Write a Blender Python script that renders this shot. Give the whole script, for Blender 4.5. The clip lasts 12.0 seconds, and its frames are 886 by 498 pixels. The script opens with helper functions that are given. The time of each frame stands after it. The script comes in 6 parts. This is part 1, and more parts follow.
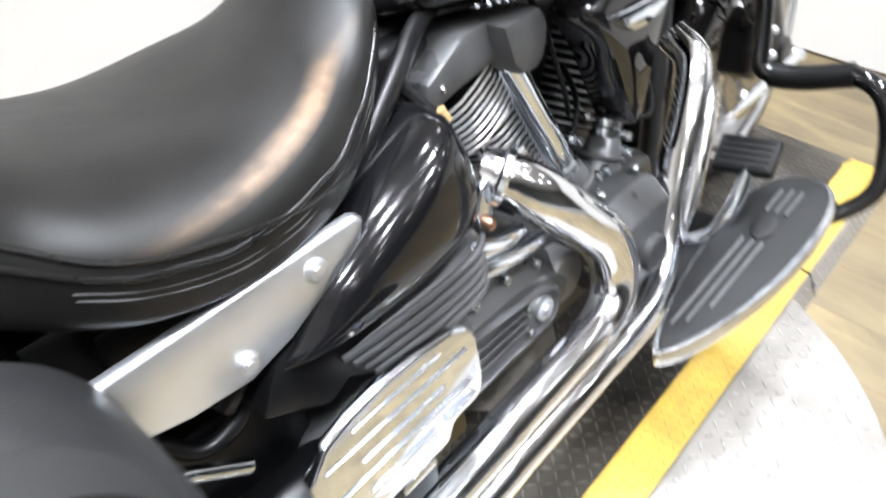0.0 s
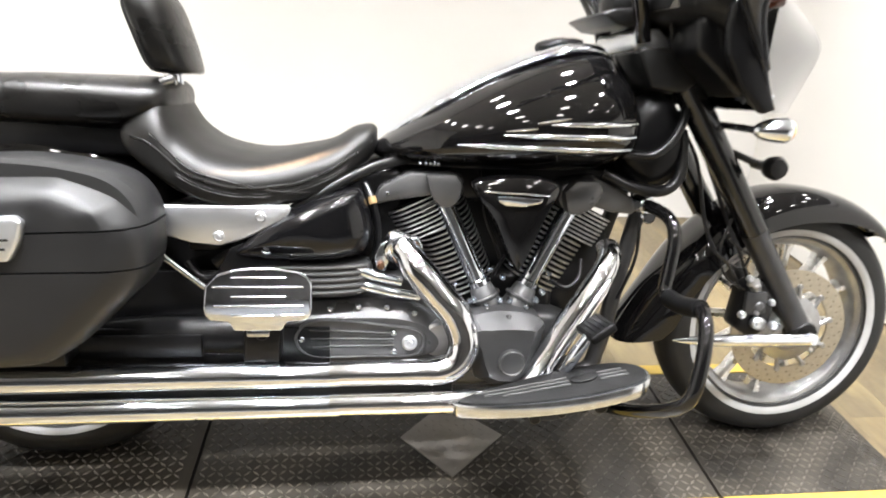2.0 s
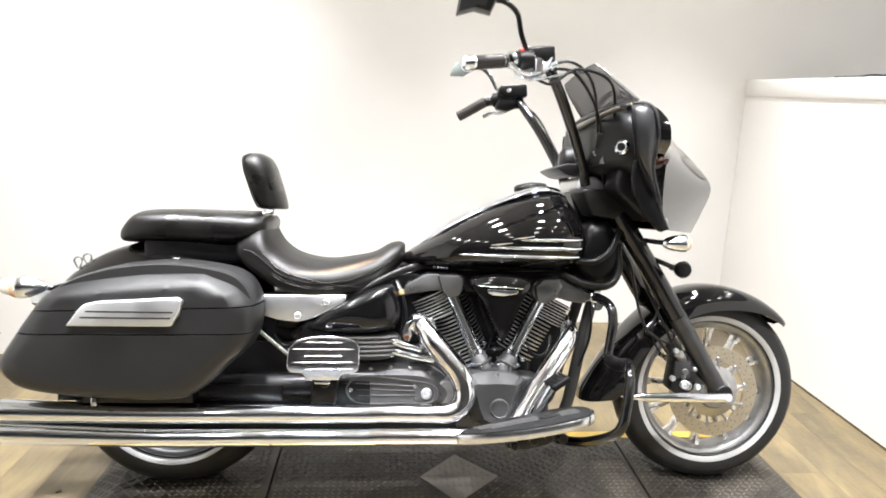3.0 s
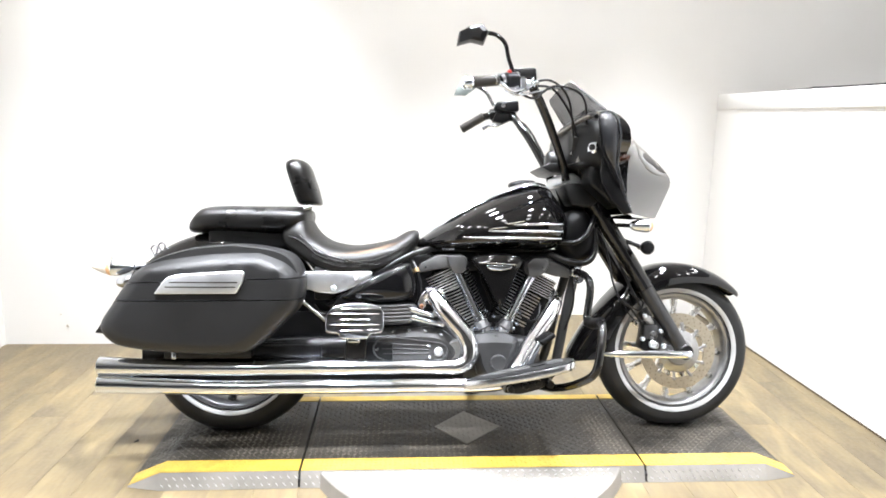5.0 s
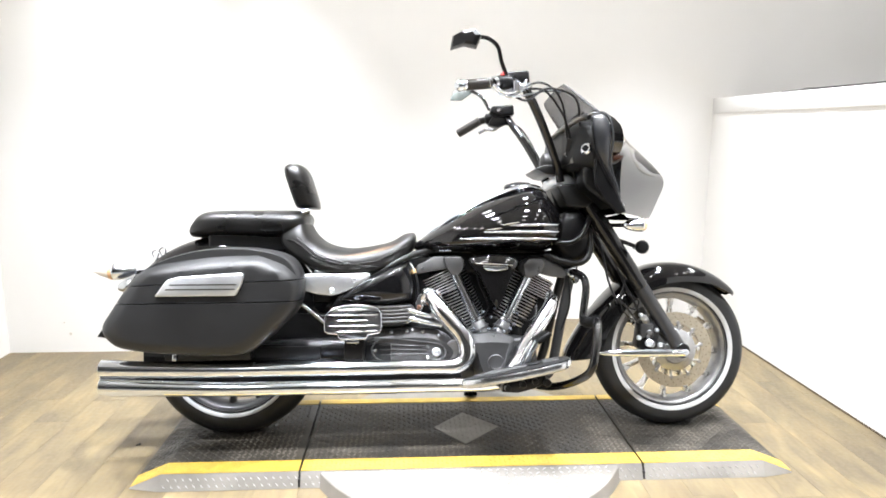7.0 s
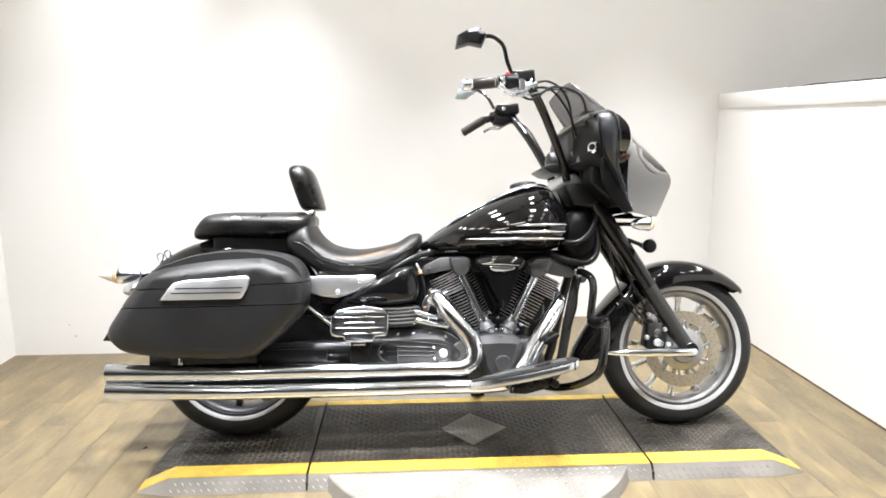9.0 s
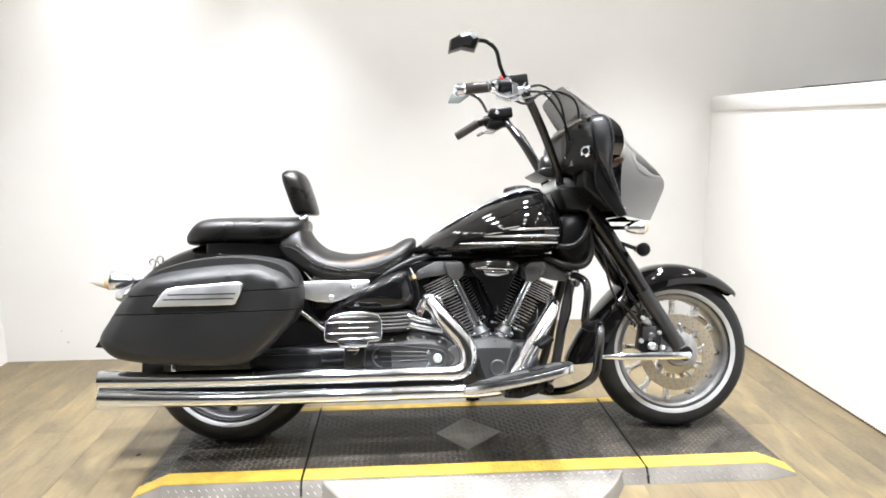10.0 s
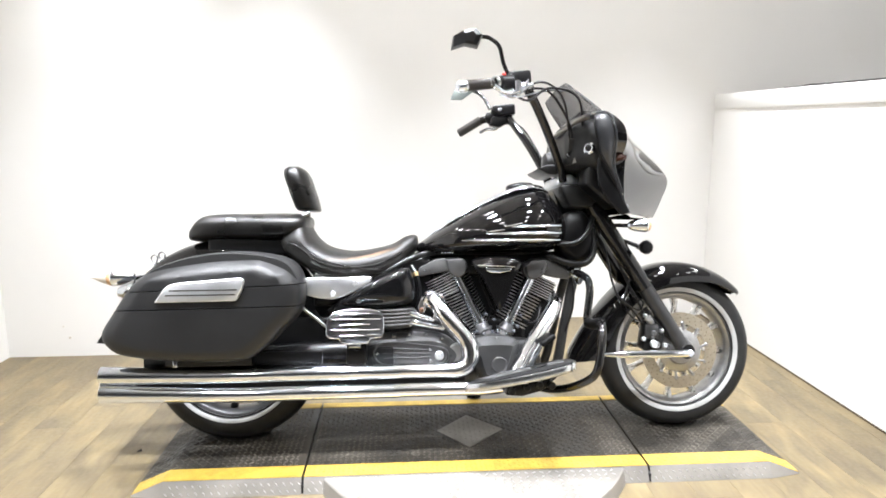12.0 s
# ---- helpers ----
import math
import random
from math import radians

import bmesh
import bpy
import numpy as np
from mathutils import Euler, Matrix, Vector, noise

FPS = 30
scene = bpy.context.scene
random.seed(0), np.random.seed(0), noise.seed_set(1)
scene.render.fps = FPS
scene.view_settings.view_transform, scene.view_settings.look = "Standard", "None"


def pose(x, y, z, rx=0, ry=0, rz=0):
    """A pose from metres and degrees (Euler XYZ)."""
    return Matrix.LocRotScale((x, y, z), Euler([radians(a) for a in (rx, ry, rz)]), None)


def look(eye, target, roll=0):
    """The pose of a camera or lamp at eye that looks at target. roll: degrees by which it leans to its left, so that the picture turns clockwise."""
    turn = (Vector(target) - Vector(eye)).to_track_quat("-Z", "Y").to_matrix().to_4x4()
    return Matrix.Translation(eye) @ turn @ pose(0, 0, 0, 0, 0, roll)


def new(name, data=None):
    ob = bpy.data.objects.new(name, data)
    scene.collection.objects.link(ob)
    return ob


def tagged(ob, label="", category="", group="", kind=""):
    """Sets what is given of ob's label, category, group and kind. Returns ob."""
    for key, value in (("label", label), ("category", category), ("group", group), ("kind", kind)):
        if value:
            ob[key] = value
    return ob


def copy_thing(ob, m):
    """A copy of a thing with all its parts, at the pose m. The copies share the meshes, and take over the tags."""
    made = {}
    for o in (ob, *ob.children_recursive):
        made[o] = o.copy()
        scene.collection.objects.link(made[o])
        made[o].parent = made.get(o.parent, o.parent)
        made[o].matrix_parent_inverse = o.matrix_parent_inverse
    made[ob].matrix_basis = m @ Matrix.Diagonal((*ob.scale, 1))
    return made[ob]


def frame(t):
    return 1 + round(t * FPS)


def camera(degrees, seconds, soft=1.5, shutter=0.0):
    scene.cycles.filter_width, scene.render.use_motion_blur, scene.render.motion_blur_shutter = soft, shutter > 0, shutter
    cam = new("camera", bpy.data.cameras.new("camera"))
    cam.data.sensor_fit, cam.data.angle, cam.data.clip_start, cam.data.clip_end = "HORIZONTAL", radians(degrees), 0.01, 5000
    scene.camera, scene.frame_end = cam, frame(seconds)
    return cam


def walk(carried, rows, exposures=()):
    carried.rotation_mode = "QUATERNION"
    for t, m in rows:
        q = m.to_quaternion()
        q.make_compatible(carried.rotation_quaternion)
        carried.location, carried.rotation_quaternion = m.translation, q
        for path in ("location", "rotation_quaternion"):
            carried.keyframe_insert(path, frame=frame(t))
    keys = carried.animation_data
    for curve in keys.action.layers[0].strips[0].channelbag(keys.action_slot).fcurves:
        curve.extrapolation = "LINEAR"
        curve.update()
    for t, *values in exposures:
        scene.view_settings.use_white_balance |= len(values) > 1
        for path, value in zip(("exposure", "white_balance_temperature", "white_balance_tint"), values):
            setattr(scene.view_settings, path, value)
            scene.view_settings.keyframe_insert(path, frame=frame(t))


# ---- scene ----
cam = camera(66.6, 12.0, soft=1.75, shutter=0.35)
PATH = [
    (0, (0.243, -0.452, 1.086), (1.313, 0.533, -0.287), -0.7),
    (0.3, (0.389, -0.466, 1.09), (1.266, 0.747, -0.236), 0.5),
    (0.5, (0.471, -0.481, 1.084), (1.209, 0.837, -0.226), -0.1),
    (0.7, (0.516, -0.553, 1.083), (1.198, 0.847, -0.172), 0.8),
    (1, (0.539, -0.729, 1.112), (1.121, 0.797, -0.042), 3.3),
    (1.5, (0.594, -1.064, 1.168), (1.043, 0.616, 0.179), 2.6),
    (2, (0.666, -1.403, 1.199), (0.905, 0.41, 0.39), 3.3),
    (2.5, (0.615, -1.742, 1.267), (0.879, 0.161, 0.711), 2.6),
    (3, (0.65, -2.047, 1.321), (0.807, -0.107, 0.861), 2.2),
    (3.5, (0.621, -2.265, 1.33), (0.775, -0.309, 0.943), 1.6),
    (3.7, (0.646, -2.328, 1.361), (0.767, -0.378, 0.933), 0.9),
    (5.3, (0.612, -2.555, 1.265), (0.737, -0.593, 0.897), 1.0),
    (5.5, (0.603, -2.562, 1.259), (0.72, -0.597, 0.904), 0.6),
    (6, (0.637, -2.57, 1.255), (0.766, -0.605, 0.906), 0.3),
    (6.5, (0.631, -2.579, 1.239), (0.756, -0.614, 0.891), 0.4),
    (7, (0.652, -2.578, 1.251), (0.766, -0.613, 0.895), 0.3),
    (9, (0.64, -2.558, 1.266), (0.746, -0.595, 0.898), -0.2),
    (9.5, (0.648, -2.558, 1.258), (0.755, -0.594, 0.894), -0.2),
    (10, (0.646, -2.552, 1.274), (0.766, -0.588, 0.912), -0.4),
    (10.5, (0.644, -2.551, 1.268), (0.758, -0.587, 0.91), -0.4),
    (11, (0.638, -2.552, 1.267), (0.756, -0.589, 0.905), -0.1),
    (11.5, (0.637, -2.555, 1.249), (0.756, -0.59, 0.894), -0.1),
    (12, (0.643, -2.547, 1.271), (0.759, -0.585, 0.902), -0.2),
]
EXPOSURES = [(0, 0.58, 6200, 10), (0.5, 0.32, 6300, 10), (1, 0.46, 6300, 10), (1.5, 0.66, 6500, 10), (2, 0.74, 6650, 10), (2.5, 0.72, 6600, 10), (3, 0.79, 6600, 10), (3.7, 0.93, 6480, 10), (5.3, 1.0, 6300, 10), (6.5, 0.97, 6300, 10), (7.2, 0.97, 6350, 10), (9, 0.73, 6500, 10), (10.5, 0.75, 6350, 10), (12, 0.84, 6350, 10)]
walk(cam, [(t, look(eye, target, roll)) for t, eye, target, roll in PATH], EXPOSURES)

# ---------------- world, lights ----------------
LIFT, LEAN_DEG = 0.05, 10.0
world = bpy.data.worlds.new("world")
scene.world = world
world.use_nodes = True
world.node_tree.nodes["Background"].inputs[0].default_value = (1.0, 0.93, 0.84, 1)
world.node_tree.nodes["Background"].inputs[1].default_value = 0.05
scene.view_settings.exposure = 0.85

# ---------------- materials ----------------


def material(name, colour, rough=0.5, metal=0.0, coat=0.0, vary=0.0, scale=8.0, bump=0.0, bump_scale=200.0, rough_vary=0.0,
             dark=None, spec=0.5, per_object=0.0, sheen=0.0):
    """A principled surface with stains (slow noise) and grain (fine noise)."""
    m = bpy.data.materials.new(name)
    m.use_nodes = True
    nt = m.node_tree
    b = nt.nodes["Principled BSDF"]
    b.inputs["Base Color"].default_value = (*colour, 1)
    b.inputs["Roughness"].default_value = rough
    b.inputs["Metallic"].default_value = metal
    b.inputs["Coat Weight"].default_value = coat
    b.inputs["Coat Roughness"].default_value = 0.03
    b.inputs["Specular IOR Level"].default_value = spec
    b.inputs["Sheen Weight"].default_value = sheen
    co = nt.nodes.new("ShaderNodeTexCoord")
    slow = nt.nodes.new("ShaderNodeTexNoise")
    slow.inputs["Scale"].default_value, slow.inputs["Detail"].default_value = scale, 6
    nt.links.new(co.outputs["Object"], slow.inputs["Vector"])
    if vary or per_object:
        mix = nt.nodes.new("ShaderNodeMix")
        mix.data_type = "RGBA"
        second = dark or tuple(c * (1 - vary) for c in colour)
        mix.inputs["A"].default_value, mix.inputs["B"].default_value = (*second, 1), (*colour, 1)
        ramp = nt.nodes.new("ShaderNodeMapRange")
        ramp.inputs["From Min"].default_value, ramp.inputs["From Max"].default_value = 0.35, 0.65
        nt.links.new(slow.outputs["Fac"], ramp.inputs["Value"])
        nt.links.new(ramp.outputs["Result"], mix.inputs["Factor"])
        last = mix.outputs["Result"]
        if per_object:
            info, hsv = nt.nodes.new("ShaderNodeObjectInfo"), nt.nodes.new("ShaderNodeHueSaturation")
            mr = nt.nodes.new("ShaderNodeMapRange")
            mr.inputs["To Min"].default_value, mr.inputs["To Max"].default_value = 1 - per_object, 1 + per_object
            nt.links.new(info.outputs["Random"], mr.inputs["Value"])
            nt.links.new(mr.outputs["Result"], hsv.inputs["Value"])
            nt.links.new(last, hsv.inputs["Color"])
            last = hsv.outputs["Color"]
        nt.links.new(last, b.inputs["Base Color"])
    if rough_vary:
        mr = nt.nodes.new("ShaderNodeMapRange")
        mr.inputs["From Min"].default_value, mr.inputs["From Max"].default_value = 0.3, 0.7
        mr.inputs["To Min"].default_value, mr.inputs["To Max"].default_value = max(0.02, rough - rough_vary), rough + rough_vary
        nt.links.new(slow.outputs["Fac"], mr.inputs["Value"])
        nt.links.new(mr.outputs["Result"], b.inputs["Roughness"])
    if bump:
        fine, bp = nt.nodes.new("ShaderNodeTexNoise"), nt.nodes.new("ShaderNodeBump")
        fine.inputs["Scale"].default_value, fine.inputs["Detail"].default_value = bump_scale, 3
        nt.links.new(co.outputs["Object"], fine.inputs["Vector"])
        nt.links.new(fine.outputs["Fac"], bp.inputs["Height"])
        bp.inputs["Strength"].default_value, bp.inputs["Distance"].default_value = bump, 0.002
        nt.links.new(bp.outputs["Normal"], b.inputs["Normal"])
    return m


CHROME = material("chrome", (0.84, 0.89, 0.97), 0.085, 1.0, rough_vary=0.04, scale=30, bump=0.1, bump_scale=28)
HEADER = material("heat_worn_chrome", (0.88, 0.89, 0.92), 0.1, 1.0, vary=0.1, scale=22, rough_vary=0.04, bump=0.22, bump_scale=30)
CHROME_DULL = material("dull_chrome", (0.66, 0.69, 0.72), 0.16, 1.0, vary=0.25, scale=40, rough_vary=0.08)
ALU = material("brushed_aluminium", (0.82, 0.84, 0.87), 0.4, 1.0, vary=0.06, scale=14, rough_vary=0.05, bump=0.02, bump_scale=300)
RIM_ALU = material("cast_aluminium", (0.4, 0.4, 0.4), 0.36, 0.9, vary=0.2, scale=30, bump=0.1, bump_scale=400)
PAINT = material("black_gloss_paint", (0.004, 0.0038, 0.004), 0.03, 0.0, coat=0.15, spec=0.5)
SATIN = material("satin_black_powder_coat", (0.005, 0.005, 0.0055), 0.33, 0.0, vary=0.3, scale=20, bump=0.08, bump_scale=600, spec=0.32)
ENGINE = material("charcoal_engine_paint", (0.056, 0.056, 0.057), 0.35, 0.4, vary=0.25, scale=15, rough_vary=0.08, bump=0.12, bump_scale=500, spec=0.4)
HEAD = material("grey_engine_paint", (0.115, 0.115, 0.117), 0.35, 0.5, vary=0.25, scale=14, rough_vary=0.1, bump=0.12, bump_scale=500, spec=0.45)
FIN = material("black_cooling_fin", (0.006, 0.006, 0.006), 0.35, 0.3, vary=0.3, scale=30, spec=0.22)
FIN_EDGE = material("machined_fin_edge", (0.95, 0.95, 0.96), 0.42, 1.0, vary=0.15, scale=60)
FIN_DARK = material("dull_fin_edge", (0.85, 0.85, 0.85), 0.4, 1.0, vary=0.3, scale=60)
ALU_POLISHED = material("polished_aluminium", (0.8, 0.83, 0.87), 0.19, 1.0, vary=0.15, scale=30, rough_vary=0.06, bump=0.04, bump_scale=200)
CRANK = material("satin_charcoal_cover", (0.078, 0.078, 0.079), 0.36, 0.5, vary=0.2, scale=14, rough_vary=0.08, bump=0.1, bump_scale=500, spec=0.5)
RIB_PAINT = material("grey_rib_paint", (0.11, 0.11, 0.112), 0.36, 0.5, vary=0.2, scale=20)
TUBE_GREY = material("satin_grey_tube", (0.03, 0.03, 0.031), 0.35, 0.1, vary=0.2, scale=20, spec=0.5)
BAG = material("satin_charcoal_bag_paint", (0.0145, 0.0145, 0.015), 0.4, 0.0, vary=0.15, scale=14, rough_vary=0.05, bump=0.15, bump_scale=320, spec=0.4)
LEATHER = material("black_seat_leather", (0.005, 0.0047, 0.0044), 0.29, 0.0, vary=0.4, scale=12, rough_vary=0.08, bump=0.2, bump_scale=260, spec=0.45)
LACQUER = material("deep_black_lacquer", (0.004, 0.0038, 0.004), 0.03, 0.0, coat=1.0, spec=1.0)
FORK = material("gloss_black_enamel", (0.005, 0.005, 0.0055), 0.16, 0.0, coat=0.2, spec=0.5, rough_vary=0.04, scale=15)
PADDING = material("padded_charcoal_vinyl", (0.022, 0.023, 0.026), 0.3, vary=0.2, scale=25, bump=0.1, bump_scale=500, spec=0.6)
SPOKE = material("polished_cast_spoke", (0.78, 0.78, 0.77), 0.26, 1.0, vary=0.15, scale=40, rough_vary=0.08)
AMBER_DARK = material("dark_amber_marker", (0.035, 0.012, 0.006), 0.15, coat=0.6)
MIRROR_BACK = material("grey_mirror_plate", (0.24, 0.27, 0.26), 0.25, 0.4, vary=0.1)
COPPER = material("coppered_nut", (0.5, 0.3, 0.2), 0.3, 1.0, vary=0.3, scale=60)
RIB = material("scuffed_rubber_rib", (0.05, 0.05, 0.05), 0.5, vary=0.3, scale=40)
TAUPE = material("taupe_plastic", (0.11, 0.1, 0.085), 0.42, vary=0.2, scale=20, bump=0.1, bump_scale=400, spec=0.4)
GRIP_BROWN = material("brown_black_grip_rubber", (0.028, 0.024, 0.021), 0.38, vary=0.3, scale=30, bump=0.15, bump_scale=300, spec=0.45)
RUBBER = material("tyre_rubber", (0.016, 0.016, 0.016), 0.55, vary=0.3, scale=18, bump=0.2, bump_scale=300, spec=0.32)
GRIP = material("ribbed_rubber", (0.0045, 0.0045, 0.0047), 0.5, vary=0.3, scale=30, bump=0.2, bump_scale=400, spec=0.15)
PAD = material("scuffed_board_rubber", (0.012, 0.012, 0.0122), 0.55, vary=0.5, scale=18, rough_vary=0.12, bump=0.2, bump_scale=300, spec=0.2)
WHITEWALL = material("white_rubber", (0.42, 0.42, 0.42), 0.5, vary=0.15, scale=14)
DISC = material("brake_steel", (0.5, 0.45, 0.36), 0.4, 1.0, vary=0.15, scale=90, rough_vary=0.1)
HOLE_EDGE = material("drilled_disc_hole", (0.14, 0.12, 0.09), 0.5, 0.3)
HOLE = material("drilled_hole", (0.012, 0.011, 0.01), 0.8)
FAIR_IN = material("black_plastic", (0.005, 0.005, 0.0055), 0.33, vary=0.3, scale=25, bump=0.1, bump_scale=500, spec=0.22)
WALL = material("white_wall_paint", (0.79, 0.782, 0.765), 0.6, vary=0.03, scale=1.6, bump=0.05, bump_scale=150)
# darker than WALL: weaker light high on the right is put into the colour
WALL_UP = material("dimmed_wall_paint", (0.6, 0.555, 0.495), 0.65, vary=0.05, scale=1.2, bump=0.05, bump_scale=150)
CEIL = material("ceiling_paint", (0.76, 0.75, 0.73), 0.8, vary=0.05, scale=1)
DARKWALL = material("grey_showroom_wall", (0.26, 0.255, 0.25), 0.7, vary=0.3, scale=0.8)
CARPET = material("grey_carpet", (0.1, 0.099, 0.097), 0.9, vary=0.3, scale=3, bump=0.3, bump_scale=200)
CAULK = material("dark_joint", (0.06, 0.04, 0.025), 0.8)
SIDE_PAINT = material("dusty_black_gloss", (0.004, 0.004, 0.0045), 0.12, 0.0, coat=0.1, spec=0.4, rough_vary=0.03, scale=12)
YELLOW = material("yellow_floor_tape", (0.42, 0.28, 0.04), 0.5, vary=0.25, scale=22, bump=0.15, bump_scale=120)
TREAD_BLACK = material("black_tread_plate", (0.038, 0.032, 0.024), 0.48, 0.0, vary=0.5, scale=6, dark=(0.011, 0.0098, 0.008), rough_vary=0.14, bump=0.3, bump_scale=220, spec=0.35)
TREAD_STEEL = material("galvanised_tread_plate", (0.235, 0.218, 0.195), 0.48, 0.3, vary=0.3, scale=9, rough_vary=0.12, bump=0.1, bump_scale=120)
TREAD_MARK = material("worn_tread_ridge", (0.125, 0.112, 0.092), 0.38, 0.2, dark=(0.024, 0.021, 0.017), scale=6, vary=0.5, rough_vary=0.1, spec=0.5)
STEEL_MARK = material("polished_tread_ridge", (0.56, 0.55, 0.53), 0.3, 0.8, vary=0.15, scale=30)
AMBER = material("amber_lens", (0.7, 0.42, 0.22), 0.15, 0.0, coat=0.6)
TAN = material("tan_tag", (0.3, 0.2, 0.09), 0.5, vary=0.2, scale=60)
RED = material("red_switch", (0.5, 0.03, 0.02), 0.4)
GAP = material("dark_gap", (0.008, 0.008, 0.008), 0.8)


def wood():
    """Printed oak vinyl: honey-coloured and grey-brown flames along each plank, with fine grain."""
    m = material("oak_look_vinyl_plank", (0.176, 0.134, 0.066), 0.45, vary=0.1, scale=60, per_object=0.09, rough_vary=0.08)
    nt = m.node_tree
    b = nt.nodes["Principled BSDF"]
    co, info, mul = nt.nodes.new("ShaderNodeTexCoord"), nt.nodes.new("ShaderNodeObjectInfo"), nt.nodes.new("ShaderNodeMath")
    mul.operation, mul.inputs[1].default_value = "MULTIPLY", 40.0
    nt.links.new(info.outputs["Random"], mul.inputs[0])
    src = b.inputs["Base Color"].links[0].from_socket
    layers = (((8, 2.6, 5), 3, 0.7, (0.38, 0.64), (0.66, 0.65, 0.7)), ((38, 7, 10), 7, 0.8, (0.34, 0.68), (0.78, 0.77, 0.76)), ((3, 3, 3), 2, 0.3, (0.4, 0.62), (0.8, 0.82, 0.87)))
    for stretch, detail, twist, (lo, hi), tint in layers:
        mp, add, n2 = nt.nodes.new("ShaderNodeMapping"), nt.nodes.new("ShaderNodeVectorMath"), nt.nodes.new("ShaderNodeTexNoise")
        mp.inputs["Scale"].default_value = stretch
        n2.inputs["Scale"].default_value, n2.inputs["Detail"].default_value, n2.inputs["Distortion"].default_value = 1.0, detail, twist
        nt.links.new(co.outputs["Object"], mp.inputs["Vector"])
        nt.links.new(mp.outputs["Vector"], add.inputs[0])
        nt.links.new(mul.outputs[0], add.inputs[1])
        nt.links.new(add.outputs["Vector"], n2.inputs["Vector"])
        mr, tone, mix = nt.nodes.new("ShaderNodeMapRange"), nt.nodes.new("ShaderNodeMix"), nt.nodes.new("ShaderNodeMix")
        mr.inputs["From Min"].default_value, mr.inputs["From Max"].default_value = lo, hi
        nt.links.new(n2.outputs["Fac"], mr.inputs["Value"])
        tone.data_type = mix.data_type = "RGBA"
        mix.blend_type = "MULTIPLY"
        mix.inputs["Factor"].default_value = 1.0
        tone.inputs["A"].default_value, tone.inputs["B"].default_value = (*tint, 1), (1, 1, 1, 1)
        nt.links.new(mr.outputs["Result"], tone.inputs["Factor"])
        nt.links.new(src, mix.inputs["A"])
        nt.links.new(tone.outputs["Result"], mix.inputs["B"])
        src = mix.outputs["Result"]
    nt.links.new(src, b.inputs["Base Color"])
    return m


WOOD = wood()


def sheen_leather():
    """Seat leather with a warm reflection painted as a tan streak along the forward edge of the cushion."""
    m = material("seat_leather_painted_sheen", (0.007, 0.0066, 0.006), 0.42, 0.0, vary=0.5, scale=9, rough_vary=0.06, bump=0.12, bump_scale=420, spec=0.35)
    nt = m.node_tree
    b = nt.nodes["Principled BSDF"]

    def math_node(op, a, c):
        n = nt.nodes.new("ShaderNodeMath")
        n.operation, n.use_clamp = op, False
        for k, v in enumerate((a, c)):
            if isinstance(v, (int, float)):
                n.inputs[k].default_value = v
            else:
                nt.links.new(v, n.inputs[k])
        return n.outputs[0]
    co, sep = nt.nodes.new("ShaderNodeTexCoord"), nt.nodes.new("ShaderNodeSeparateXYZ")
    nt.links.new(co.outputs["Object"], sep.inputs[0])
    x, z = sep.outputs[0], sep.outputs[2]
    t = math_node("SUBTRACT", x, SHEEN_X)
    line = math_node("ADD", math_node("MULTIPLY", math_node("MULTIPLY", t, t), SHEEN_BEND), math_node("ADD", math_node("MULTIPLY", t, SHEEN_SLOPE), SHEEN_Z))
    off = math_node("ABSOLUTE", math_node("SUBTRACT", z, line), 0.0)
    across = math_node("SUBTRACT", 1.0, math_node("DIVIDE", off, 0.0085))
    along = math_node("SUBTRACT", 1.0, math_node("DIVIDE", math_node("ABSOLUTE", t, 0.0), 0.2))
    n = nt.nodes.new("ShaderNodeTexNoise")
    n.inputs["Scale"].default_value, n.inputs["Detail"].default_value = 45.0, 5
    nt.links.new(co.outputs["Object"], n.inputs["Vector"])
    sheen_mask = math_node("MULTIPLY", math_node("MULTIPLY", math_node("MAXIMUM", across, 0.0), math_node("MAXIMUM", along, 0.0)), math_node("MULTIPLY", n.outputs["Fac"], 2.4))
    side = math_node("MULTIPLY", math_node("SUBTRACT", math_node("ABSOLUTE", sep.outputs[1], 0.0), 0.1), 25.0)
    sheen_mask = math_node("MULTIPLY", sheen_mask, math_node("MINIMUM", math_node("MAXIMUM", side, 0.0), 1.0))
    sheen_mask = math_node("MINIMUM", sheen_mask, 1.0)
    mix = nt.nodes.new("ShaderNodeMix")
    mix.data_type = "RGBA"
    nt.links.new(b.inputs["Base Color"].links[0].from_socket, mix.inputs["A"])
    # tan of the reflection that is painted into the leather colour
    mix.inputs["B"].default_value = (0.15, 0.1, 0.062, 1)
    nt.links.new(sheen_mask, mix.inputs["Factor"])
    nt.links.new(mix.outputs["Result"], b.inputs["Base Color"])
    return m


# curve that the painted reflection follows on the seat
SHEEN_X, SHEEN_Z, SHEEN_SLOPE, SHEEN_BEND = 0.535, 0.714, 0.26, 1.0
SHEEN_LEATHER = sheen_leather()


def glass(name, colour, rough=0.02, solid=0.25):
    m = material(name, colour, rough, 0.0, coat=1.0)
    nt = m.node_tree
    b, out = nt.nodes["Principled BSDF"], nt.nodes["Material Output"]
    tr, mx = nt.nodes.new("ShaderNodeBsdfTransparent"), nt.nodes.new("ShaderNodeMixShader")
    tr.inputs[0].default_value = (*colour, 1)
    mx.inputs[0].default_value = solid
    nt.links.new(tr.outputs[0], mx.inputs[1])
    nt.links.new(b.outputs[0], mx.inputs[2])
    nt.links.new(mx.outputs[0], out.inputs[0])
    return m


SMOKE = glass("smoked_acrylic", (0.36, 0.36, 0.37), 0.05, 0.3)
